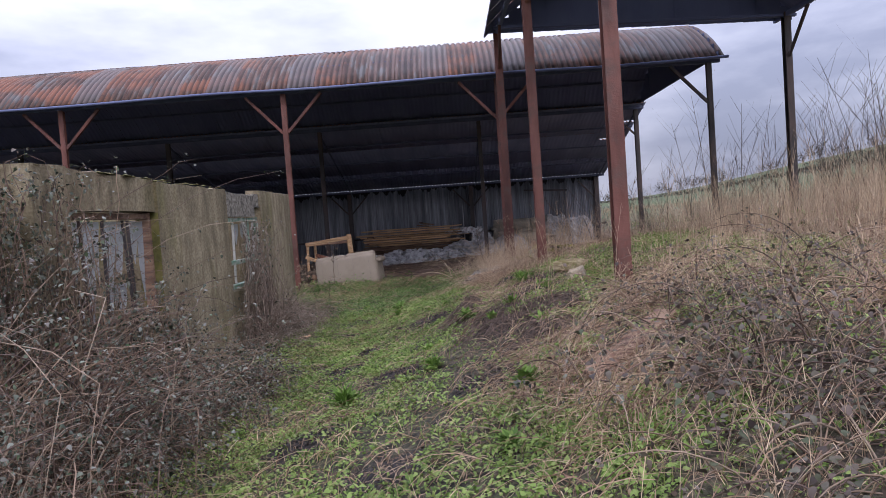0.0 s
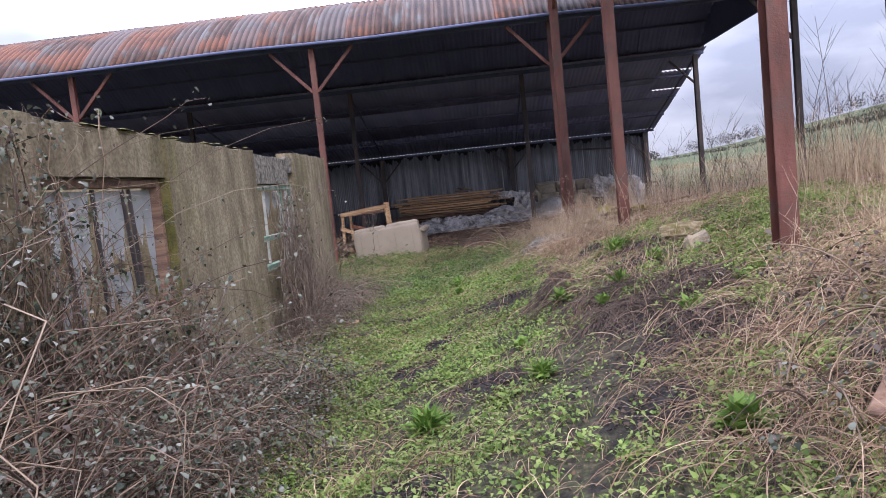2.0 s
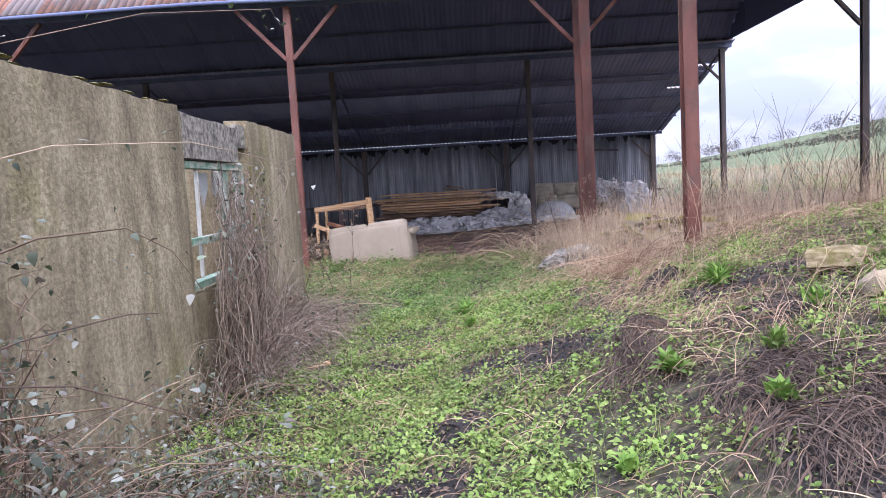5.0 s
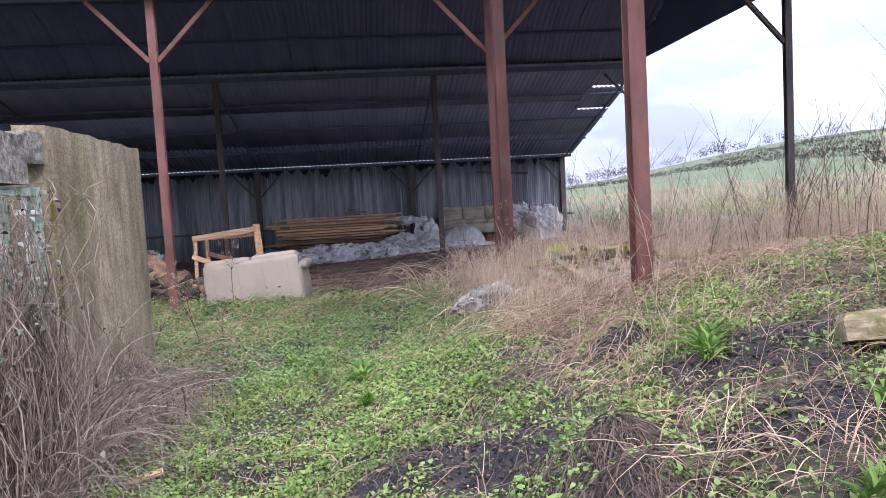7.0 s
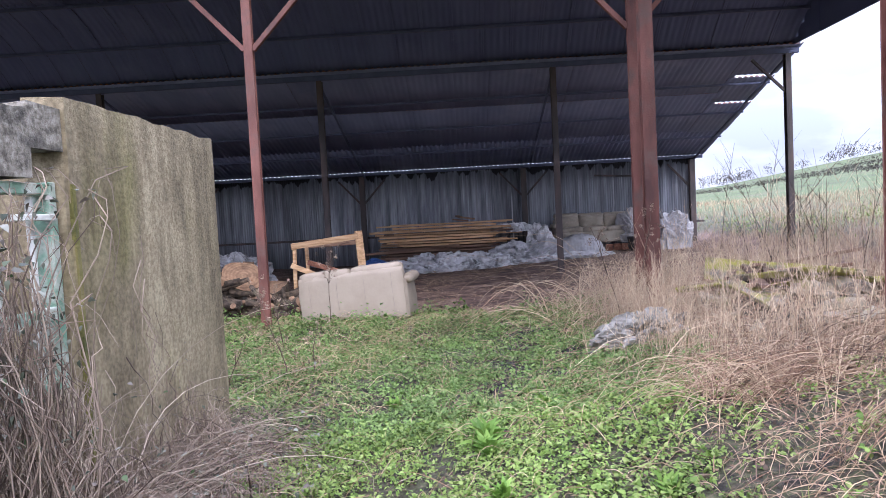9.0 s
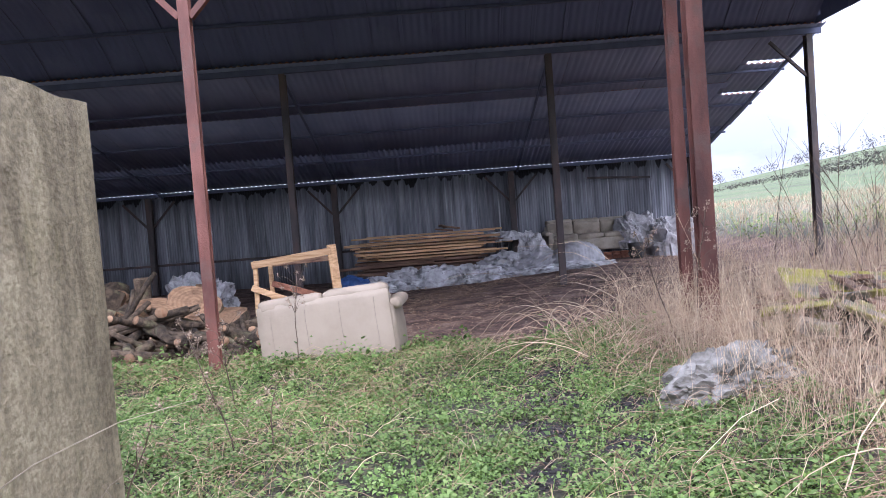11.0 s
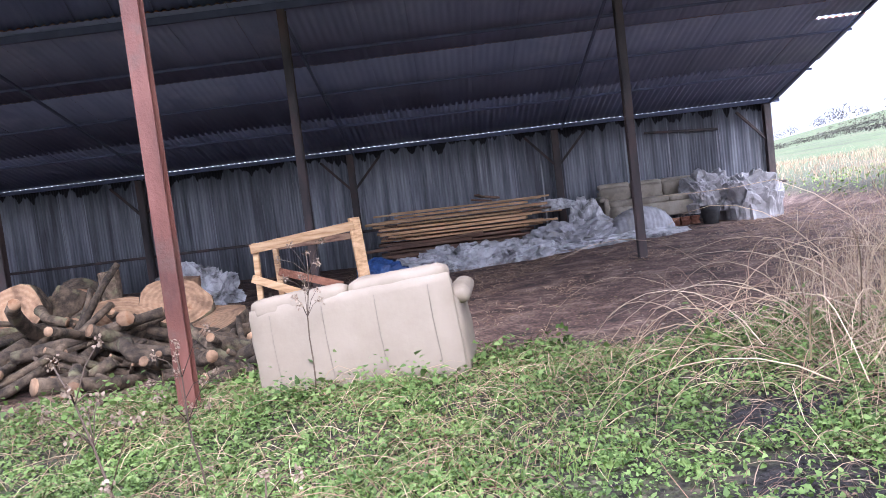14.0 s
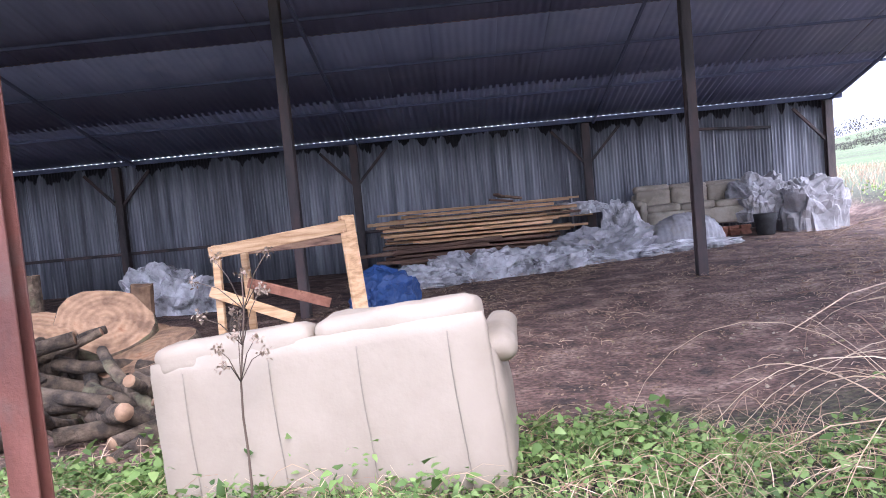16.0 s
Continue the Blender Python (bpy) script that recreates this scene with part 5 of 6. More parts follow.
for k, (a, b, w) in enumerate((((2.4, 13.0, 0.68), (4.0, 12.2, 0.85), 0.12), ((2.3, 12.6, 0.7), (3.9, 13.3, 0.8), 0.1), ((2.9, 13.6, 0.65), (4.6, 13.1, 0.95), 0.14), ((2.2, 12.9, 0.6), (2.9, 11.6, 0.8), 0.09))):
    tagged(Geo().beam(a, b, w, 0.04).make("board", OLDWOOD), "weathered grey board lying on the rubble", "board", "loose boards")
for k in range(15):
    a = np.array([rng.uniform(2.2, 3.0), rng.uniform(10.9, 12.4)])
    e = a + np.array([rng.uniform(0.3, 1.1), rng.uniform(0.9, 1.6)])
    w = rng.uniform(0.03, 0.09)
    tagged(Geo().beam((*a, float(land(*a)) + rng.uniform(0.1, 0.3)), (*e, float(land(*e)) + rng.uniform(0.12, 0.34)), w, rng.uniform(0.02, 0.04)).make("board", OLDWOOD), "weathered grey lath lying on the rubble", "board", "loose boards")
tagged(Geo().beam((1.5, 0.75, float(land(1.5, 0.75)) + 0.05), (2.15, 1.45, float(land(2.15, 1.45)) + 0.06), 0.16, 0.05, bevel=0.008).make("plank", OLDWOOD), "rotten brown plank lying on the bank", "plank", "rotten timber")
slab(2.32, 5.75, 0.05, 0.85, 0.42, pose(0, 0, 0, -14, 8, 22), surface("rotten_pale_wood", [(0.17, 0.13, 0.075), (0.3, 0.24, 0.145), (0.4, 0.335, 0.22)], 5, (1, 6, 6), rough=0.9, bump=0.8, spots=(0.15, 0.125, 0.045), spot_scale=5, spot_at=0.53), "pale rotten slab of timber in the weeds", "timber_slab", "timber", "rotten timber")
slab(2.25, 5.1, 0.02, 0.5, 0.42, pose(0, 0, 0, -20, 18, 60), RUBBLE, "mossy stone lump in the bank", "rubble", "rubble", "rubble heap")
tagged(Geo().box((-1.62, 7.05, float(land(-1.62, 7.05)) + 0.045), (0.26, 0.07, 0.02), pose(0, 0, 0, 4, -8, 20), bevel=0.004).make("wood_chip", WOOD), "splinter of pale wood lying in the weeds", "wood", "rotten timber")


# ---- plants ----
vr = np.random.default_rng(23)


def patchy(x, y, k=1.0, s=0.0):
    """Uneven cover, from 0 to 1."""
    return ease(-0.35, 0.35, 22 * rumple(x * 1.9 * k + 31 + s, y * 1.9 * k - 17 + s) + 14 * rumple(x * 5.3 * k + s, y * 5.3 * k + 3))


def shed_room(x, y):
    return (x < -2.2) & (x > -5.9) & (y > 1.7) & (y < 9.9)


def green_cover(x, y):
    """Where the low green weeds grow."""
    path = ease(-2.4, -1.9, x) * ease(1.5, 0.3, x - 0.05 * (y - 6)) * ease(-5, -3, y)
    late = ease(9.0, 10.0, y) * ease(-6.5, -5, x) * ease(1.9, 0.9, x)
    crest = 1.3 * ease(1.2, 1.8, x) * ease(5.6, 4.4, x) * ease(2.6, 3.6, y) * ease(8.6, 7.6, y)
    right = (0.2 + 0.9 * patchy(x, y, 0.6, 120)) * ease(0.6, 1.2, x) * ease(9, 7, x) * ease(7.5, 6, y)
    c = np.maximum(np.maximum(path, late), np.maximum(crest, right)) * ease(15.15, 14.4, y + 0.5 * np.sin(x * 2.3) - 0.25 * ease(1, 3, x))
    far_right = 0.7 * ease(5, 7, x) * ease(26, 18, x) * ease(0, 4, y) * ease(34, 26, y)
    c = np.maximum(c, far_right * (1 - (y > 14) * (x < 7.8)))
    return c * (1 - 0.84 * bare(x, y)) * (0.26 + 0.22 * ease(8, 10, y) + 0.6 * patchy(x, y)) * ~shed_room(x, y)


def straw_cover(x, y):
    """Where dead grass lies."""
    bank = ease(0.6, 1.7, x) * ease(7.5, 5.5, x) * ease(-4.5, -3, y) * ease(15.0, 13.0, y)
    c = bank * (0.1 + 0.35 * ease(5.5, 8, y) + 0.75 * patchy(x, y, 0.8, 9)) * (0.78 + 0.22 * ease(5.0, 8.0, y)) * (1 - 0.75 * ease(3.2, 4.2, y) * ease(8.2, 7.4, y) * ease(1.3, 1.8, x) * ease(4.8, 3.8, x))
    c = np.maximum(c, 0.2 * ease(-2.2, -1.2, x) * ease(0.8, -0.5, x) * ease(4.5, 2.0, y))
    c = np.maximum(c, 0.55 * np.exp(-((y - 13.9) / 0.55) ** 2) * ease(-6, -4, x) * ease(3, 1.5, x) * patchy(x, y, 1.0, 4))
    c = np.maximum(c, 0.85 * np.exp(-(((x - 1.5) / 0.9) ** 2 + ((y - 12.9) / 1.2) ** 2)))
    c = np.maximum(c, (0.14 + 0.18 * ease(8.5, 10, y)) * ease(-2.4 - 3 * ease(10, 11, y), -1.5 - 3 * ease(10, 11, y), x) * ease(1.2, 0.2, x) * patchy(x, y, 1.3, 40))
    c = c * (1 - 0.9 * ease(2.0, 2.4, x) * ease(4.4, 3.8, x) * ease(8.6, 9.2, y) * ease(13.2, 12.6, y))
    c = c * (1 - 0.5 * ease(0.2, 0.6, x) * ease(2.6, 2.0, x) * ease(1.6, 2.4, y) * ease(6.8, 6.2, y))
    c = c * (1 - 0.5 * ease(0.8, 1.2, x) * ease(2.6, 2.0, x) * ease(7.2, 7.8, y) * ease(10.0, 9.2, y))
    return c * (1 - 0.92 * bare(x, y)) * ~shed_room(x, y)


def sown(n, x0, x1, y0, y1, cover):
    x, y = vr.uniform(x0, x1, n), vr.uniform(y0, y1, n)
    keep = vr.random(n) < cover(x, y)
    return x[keep], y[keep]


def weed_leaves(name, n, box, size, lift, mat, label, cover=green_cover, tilt=0.55, clump=1):
    """Loose leaves, or small domed plants of clump leaves each."""
    x, y = sown(n // clump, *box, cover)
    yaw = vr.uniform(0, 6.28, len(x) * clump)
    if clump > 1:
        wide = vr.uniform(0.7, 1.7, len(x)) * size[1] * 1.7
        tall = lift * vr.uniform(0.35, 1.5, len(x)) * (0.55 + 0.9 * patchy(x, y, 2.0, 5))
        grow = vr.uniform(0.7, 1.35, len(x))
        x, y, wide, tall, grow = (np.repeat(q, clump) for q in (x, y, wide, tall, grow))
        u = np.sqrt(vr.random(len(x)))
        x, y = x - np.sin(yaw) * wide * u, y + np.cos(yaw) * wide * u
        z = land(x, y) + 0.006 + tall * (1 - 0.75 * u * u) * vr.uniform(0.55, 1.0, len(x))
    else:
        grow = 1.0
        z = land(x, y) + vr.uniform(0.01, 1.0, len(x)) ** 1.4 * lift * (0.5 + patchy(x, y, 2.0, 5))
    k = len(x)
    v, f = strewn(SMALL_V, SMALL_F, np.stack([x, y, z], 1), turns(yaw + vr.normal(0, 0.5, k), vr.normal(0.1, tilt, k), vr.normal(0, tilt * 0.7, k)), vr.uniform(*size, k) * grow)
    return tagged(mass(name, v, f, mat), label, "weeds", kind="stuff")


weed_leaves("ground_weeds", 470000, (-2.3, 4.6, -3.0, 9.5), (0.011, 0.034), 0.06, LEAF, "low mat of small bright green weeds over the path", clump=13)
weed_leaves("ground_weeds", 330000, (-6.5, 3.2, 9.0, 15.2), (0.013, 0.036), 0.08, NETTLE, "low mat of bright green nettles and weeds before the barn", clump=13)
weed_leaves("ground_weeds", 36000, (5.0, 24.0, 0.0, 33.0), (0.04, 0.1), 0.14, LEAF, "green weeds on the rough field")
weed_leaves("tall_weeds", 16000, (-6.5, 2.2, 12.6, 15.1), (0.03, 0.06), 0.17, NETTLE, "taller green nettles along the barn's edge", lambda x, y: ease(13.2, 14.1, y) * green_cover(x, y), clump=8)
weed_leaves("leaf_litter", 36000, (-2.2, 5.0, -3.5, 14.5), (0.012, 0.032), 0.03, DEADLEAF, "brown dead leaves and litter", lambda x, y: 0.6 * patchy(x, y, 1.4, 60) * ~shed_room(x, y))


weed_leaves("floor_litter", 45000, (-4.0, 8.0, 15.1, 26.5), (0.012, 0.04), 0.012, DEADLEAF, "wood chips and dead leaves on the earth floor", lambda x, y: 0.15 + 0.6 * patchy(x, y, 0.7, 90), 0.3)
weed_leaves("soil_litter", 60000, (-2.2, 4.0, -2.0, 9.0), (0.01, 0.035), 0.02, TWIG, "dark rotten leaves and crumbs of soil", lambda x, y: 0.3 + 0.7 * bare(x, y), 0.5)


def grass_blades(name, n, box, height, cover, mat, label, width=0.005):
    x, y = sown(n, *box, cover)
    k = len(x)
    h = vr.uniform(*height, k)
    size = np.stack([np.full(k, width) * vr.uniform(0.7, 1.5, k), h * vr.uniform(0.5, 1.3, k), h], 1)
    v, f = strewn(BLADE_V, BLADE_F, np.stack([x, y, land(x, y) - 0.01], 1), turns(vr.uniform(0, 6.28, k), vr.normal(0, 0.25, k), vr.normal(0, 0.2, k)), size)
    return tagged(mass(name, v, f, mat), label, "grass", kind="stuff")


grass_blades("green_grass", 60000, (-2.2, 4.5, -3.0, 14.6), (0.05, 0.15), lambda x, y: 0.8 * green_cover(x, y) * patchy(x, y, 0.7, 80), BLADE, "short green grass among the weeds")
grass_blades("field_grass", 26000, (4.0, 40.0, -6.0, 60.0), (0.12, 0.4), lambda x, y: 0.8 * (1 - (y > 13.5) * (y < 28) * (x < 8)), STRAW, "dead pale grass on the field beyond the bank", 0.012)


def lying_straw(name, n, box, length, arch, cover, mat, label, width=0.0018):
    x, y = sown(n, *box, cover)
    k = len(x)
    ln, yaw = vr.uniform(*length, k), vr.uniform(0, 6.28, k)
    t = np.linspace(0, 1, 5)
    drift = vr.normal(0, 0.35, k)
    a = yaw[:, None] + drift[:, None] * t * 2
    px = x[:, None] + np.cumsum(np.cos(a) * ln[:, None] / 4, 1)
    py = y[:, None] + np.cumsum(np.sin(a) * ln[:, None] / 4, 1)
    up = vr.uniform(0.1, 1.0, k) * arch
    pz = land(px, py) + 0.008 + up[:, None] * np.sin(np.pi * np.clip(t * vr.uniform(0.7, 1.1, k)[:, None], 0, 1)) + vr.uniform(0, 0.06, k)[:, None]
    pz[:, 0] -= 0.02
    bad = shed_room(px, py).any(1)
    v, f = (ribbons if width > 0.003 else blades)(np.stack([px, py, pz], -1)[~bad], width * vr.uniform(0.6, 1.5, (~bad).sum()), vr)
    return tagged(mass(name, v, f, mat), label, "dead grass", kind="stuff")


lying_straw("dead_grass", 120000, (-2.2, 5.5, -3.5, 8.0), (0.07, 0.32), 0.07, straw_cover, STRAW, "matted dead grass lying over the bank", 0.0019)
lying_straw("dead_grass", 58000, (-5.5, 6.0, 8.0, 15.0), (0.12, 0.5), 0.12, straw_cover, STRAW, "matted dead grass lying over the bank", 0.0019)
lying_straw("dead_grass", 30000, (0.5, 5.0, -1.8, 5.5), (0.12, 0.5), 0.13, straw_cover, STRAW, "tufts of matted dead grass on the bank", 0.002)
lying_straw("dead_bines", 600, (0.5, 3.6, -1.5, 4.4), (0.25, 0.7), 0.2, straw_cover, CANE, "bent dead stems over the bank", 0.0031)
lying_straw("dead_bines", 700, (0.6, 4.5, 8.3, 15.0), (0.5, 1.3), 0.35, straw_cover, REED, "long arching dead stems", 0.0022)
lying_straw("floor_straw", 26000, (-4.0, 8.0, 15.2, 26.0), (0.04, 0.16), 0.01, lambda x, y: 0.75 * patchy(x, y, 0.9, 20), STRAW, "chaff and straw trodden into the earth floor", 0.0025)


def standing_stems(name, n, box, height, cover, mat, label, width=0.0025, twigs=4, lean=0.16):
    x, y = sown(n, *box, cover)
    k = len(x)
    h = vr.uniform(*height, k) * vr.uniform(0.7, 1.0, k)
    dx, dy = vr.normal(0, lean, k), vr.normal(0, lean, k)
    t = np.linspace(0, 1, 5)
    c = (t ** 1.6)[None]
    p = np.stack([x[:, None] + dx[:, None] * h[:, None] * c, y[:, None] + dy[:, None] * h[:, None] * c, (land(x, y) - 0.03)[:, None] + h[:, None] * t], -1)
    v, f = ribbons(p, width * (0.6 + 0.5 * h), vr)
    tv, tf = [v], [f]
    for _ in range(twigs):
        at = vr.uniform(0.4, 0.95, k)
        i = np.clip((at * 4).astype(int), 0, 3)
        s = p[np.arange(k), i] + (p[np.arange(k), i + 1] - p[np.arange(k), i]) * (at * 4 - i)[:, None]
        yaw, ln = vr.uniform(0, 6.28, k), vr.uniform(0.08, 0.3, k) * h
        d = np.stack([np.cos(yaw) * 0.6, np.sin(yaw) * 0.6, np.full(k, 0.8)], 1) * ln[:, None]
        q = np.stack([s, s + d * 0.55, s + d + [0, 0, 0.01]], 1)
        a, b = blades(q, np.full(k, width * 0.6), vr)
        tf.append(b + sum(len(u) for u in tv))
        tv.append(a)
    return tagged(mass(name, np.concatenate(tv), np.concatenate(tf), mat), label, "dead stems", kind="stuff")


def stem_cover(x, y):
    c = ease(1.1, 2.3, x + 0.4 * patchy(x, y)) * ease(12, 8, x) * ease(3.2, 5.6, y + 0.3 * x) * (0.25 + 0.75 * patchy(x, y, 0.7, 70))
    c = c * (1 - 0.92 * ease(2.6, 3.6, y) * ease(9.0, 8.0, y) * ease(4.8, 3.6, x))
    c = c * (1 - 0.85 * ease(2.0, 2.4, x) * ease(4.4, 3.8, x) * ease(8.6, 9.2, y) * ease(13.2, 12.6, y))
    return c * (1 - ease(14.6, 15.6, y) * ease(7.9, 7.4, x))


standing_stems("standing_dead_grass", 2600, (0.8, 5.0, -1.5, 5.0), (0.15, 0.5), lambda x, y: ease(0.9, 2.0, x) * patchy(x, y, 1.1, 15), REED, "short dry stalks on the bank", 0.0024, 3, 0.4)
standing_stems("standing_dead_grass", 27000, (1.2, 12.0, 0.5, 15.5), (0.35, 0.95), stem_cover, REED, "standing dead grass and dry stems on the bank")
standing_stems("standing_dead_grass", 3600, (2.2, 12.0, 4.0, 22.0), (0.8, 1.5), lambda x, y: 0.7 * stem_cover(x, y), REED, "tall dry weed stems on the bank", 0.003, 7)
standing_stems("standing_dead_grass", 1500, (7.8, 16.0, 13.0, 32.0), (0.4, 0.9), lambda x, y: 0.7 * patchy(x, y, 0.6, 10), REED, "standing dead grass beside the barn")
standing_stems("bare_saplings", 800, (3.4, 9.5, 5.0, 15.0), (1.2, 2.4), lambda x, y: 0.55 * stem_cover(x, y), TWIG, "bare dark twigs standing on the bank", 0.004, 12, 0.22)
standing_stems("bank_seedlings", 1500, (0.7, 2.6, 8.5, 14.6), (0.25, 0.7), straw_cover, REED, "thin dry stalks in the dead grass", 0.002, 3, 0.3)


# ---- brambles against the shed ----
def bramble(name, at, canes, length, spread, leaves, label, leaf=(0.016, 0.036), mat=CANE, leaf_mat=BRAMBLE, down=0.0, radius=0.004, top=1.2):
    """A thicket of arching canes with leaves along them."""
    b = thing(name, (at[0], at[1], float(land(at[0], at[1]))), label, "bramble")
    base = np.array(b.location)
    n, k = canes, 9
    x = at[0] + vr.uniform(-spread[0], spread[0], n)
    y = at[1] + vr.uniform(-spread[1], spread[1], n)
    yaw, ln = vr.uniform(0, 6.28, n), vr.uniform(*length, n)
    t = np.linspace(0, 1, k)
    el0 = vr.uniform(0.5, 1.45, n)
    el = el0[:, None] - (vr.uniform(1.2, 2.9, n)[:, None] + down) * t
    a = yaw[:, None] + vr.normal(0, 0.5, n)[:, None] * t
    st = ln[:, None] / (k - 1)
    px = x[:, None] + np.cumsum(np.cos(a) * np.cos(el) * st, 1)
    py = y[:, None] + np.cumsum(np.sin(a) * np.cos(el) * st, 1)
    pz = land(x, y)[:, None] - 0.02 + np.cumsum(np.sin(el) * st, 1)
    px = np.where((py > 1.6) & (py < 9.9), np.maximum(px, -2.2), px)
    if at[0] < -1 and at[1] < 4.5:
        py = np.minimum(py, 4.2 + 0.6 * vr.random((n, 1)))
    if at[0] < -1:
        px = np.minimum(px, -0.85 - 0.95 * vr.random((n, 1)) + 0.25 * ease(4.6, 3.0, py) * ease(1.8, 2.6, py))
    pz = np.minimum(np.maximum(pz, land(px, py) + 0.012), land(px, py) + top)
    p = np.stack([px, py, pz], -1) - base
    v, f = ribbons(p, radius * vr.uniform(0.5, 1.5, n), vr)
    tagged(mass("cane", v, f, mat, b), kind="stuff")
    if leaves:
        i, j = vr.integers(0, n, leaves), vr.integers(2, k - 1, leaves)
        s = p[i, j] + (p[i, j + 1] - p[i, j]) * vr.random((leaves, 1)) + vr.normal(0, 0.032, (leaves, 3))
        s[:, 2] = np.maximum(s[:, 2], 0.02)
        v, f = strewn(SMALL_V, SMALL_F, s, turns(vr.uniform(0, 6.28, leaves), vr.normal(-0.2, 0.55, leaves), vr.normal(0, 0.5, leaves)), vr.uniform(*leaf, leaves) * vr.uniform(0.8, 1.2, leaves))
        tagged(mass("foliage", v, f, leaf_mat, b), kind="stuff")
    return b


bramble("bramble_thicket", (-1.8, 2.0), 520, (0.6, 1.6), (0.4, 1.1), 9500, "tangled bramble thicket with grey-green leaves against the shed", top=1.25)
bramble("bramble_thicket", (-1.6, 3.7), 420, (0.4, 1.0), (0.45, 0.85), 7500, "tangled bramble thicket with grey-green leaves against the shed", top=0.95)
bramble("bramble_thicket", (-2.1, 0.5), 460, (0.8, 2.2), (0.65, 1.2), 9000, "tangled bramble thicket climbing the shed's corner", top=1.5)
bramble("bramble_thicket", (-2.3, -1.2), 180, (0.8, 2.0), (0.7, 1.0), 5000, "tangled bramble thicket beside the path", top=1.1)
bramble("bramble_thicket", (-2.9, 1.25), 300, (1.4, 3.6), (0.7, 0.35), 8000, "bare bramble canes climbing over the shed's corner", top=2.45)
bramble("bramble_thicket", (-2.1, 2.8), 220, (0.9, 2.0), (0.12, 0.8), 3600, "bramble canes hanging before the broken window", top=1.55)
bramble("bramble_thicket", (2.4, -0.2), 130, (0.4, 0.9), (0.6, 0.8), 1500, "low bramble with purple-grey leaves on the bank", (0.02, 0.042), leaf_mat=PURPLELEAF, top=0.45)
bramble("bramble_thicket", (2.0, -1.3), 70, (0.3, 0.7), (0.4, 0.5), 700, "low bramble with purple-grey leaves on the bank", (0.02, 0.04), leaf_mat=PURPLELEAF, top=0.35)
bramble("bramble_thicket", (2.7, 1.5), 120, (0.4, 1.0), (0.7, 1.0), 1500, "low bramble with purple-grey leaves on the bank", leaf_mat=PURPLELEAF, top=0.55)
bramble("bramble_thicket", (1.7, 0.6), 60, (0.3, 0.8), (0.5, 0.7), 500, "low bramble with purple-grey leaves on the bank", top=0.3)
bramble("bramble_thicket", (-2.05, 5.6), 60, (0.4, 1.0), (0.2, 0.5), 800, "low bramble at the foot of the wall", top=0.5)


bramble("bramble_thicket", (-1.85, 1.0), 480, (0.9, 2.3), (0.4, 0.7), 7000, "dark bramble thicket piled against the shed's corner", top=1.8)
bramble("bramble_thicket", (-2.4, 0.5), 300, (1.5, 3.2), (0.4, 0.7), 3500, "dark bramble thicket piled against the shed's corner", top=2.3)
bramble("bramble_thicket", (-1.95, 1.3), 120, (1.0, 2.6), (0.3, 0.4), 900, "pale bramble canes climbing the shed's corner", top=2.5)
bramble("arching_stems", (1.35, 13.1), 120, (0.9, 1.9), (0.7, 0.7), 0, "pale arching dead stems at the barn's corner", mat=REED, top=1.15, radius=0.0036)
bramble("arching_stems", (1.2, 14.3), 45, (0.9, 1.7), (0.7, 0.4), 0, "pale arching dead stems at the barn's corner", mat=REED, top=1.0, radius=0.0036)
bramble("arching_stems", (1.9, 8.8), 70, (0.5, 1.3), (0.6, 0.9), 0, "heap of arching dead stems on the bank", mat=STRAW, top=0.42, radius=0.0024)
bramble("arching_stems", (1.4, 8.45), 520, (0.3, 0.8), (0.4, 0.35), 0, "mound of matted dead stems", mat=STRAW, top=0.24, radius=0.0026)


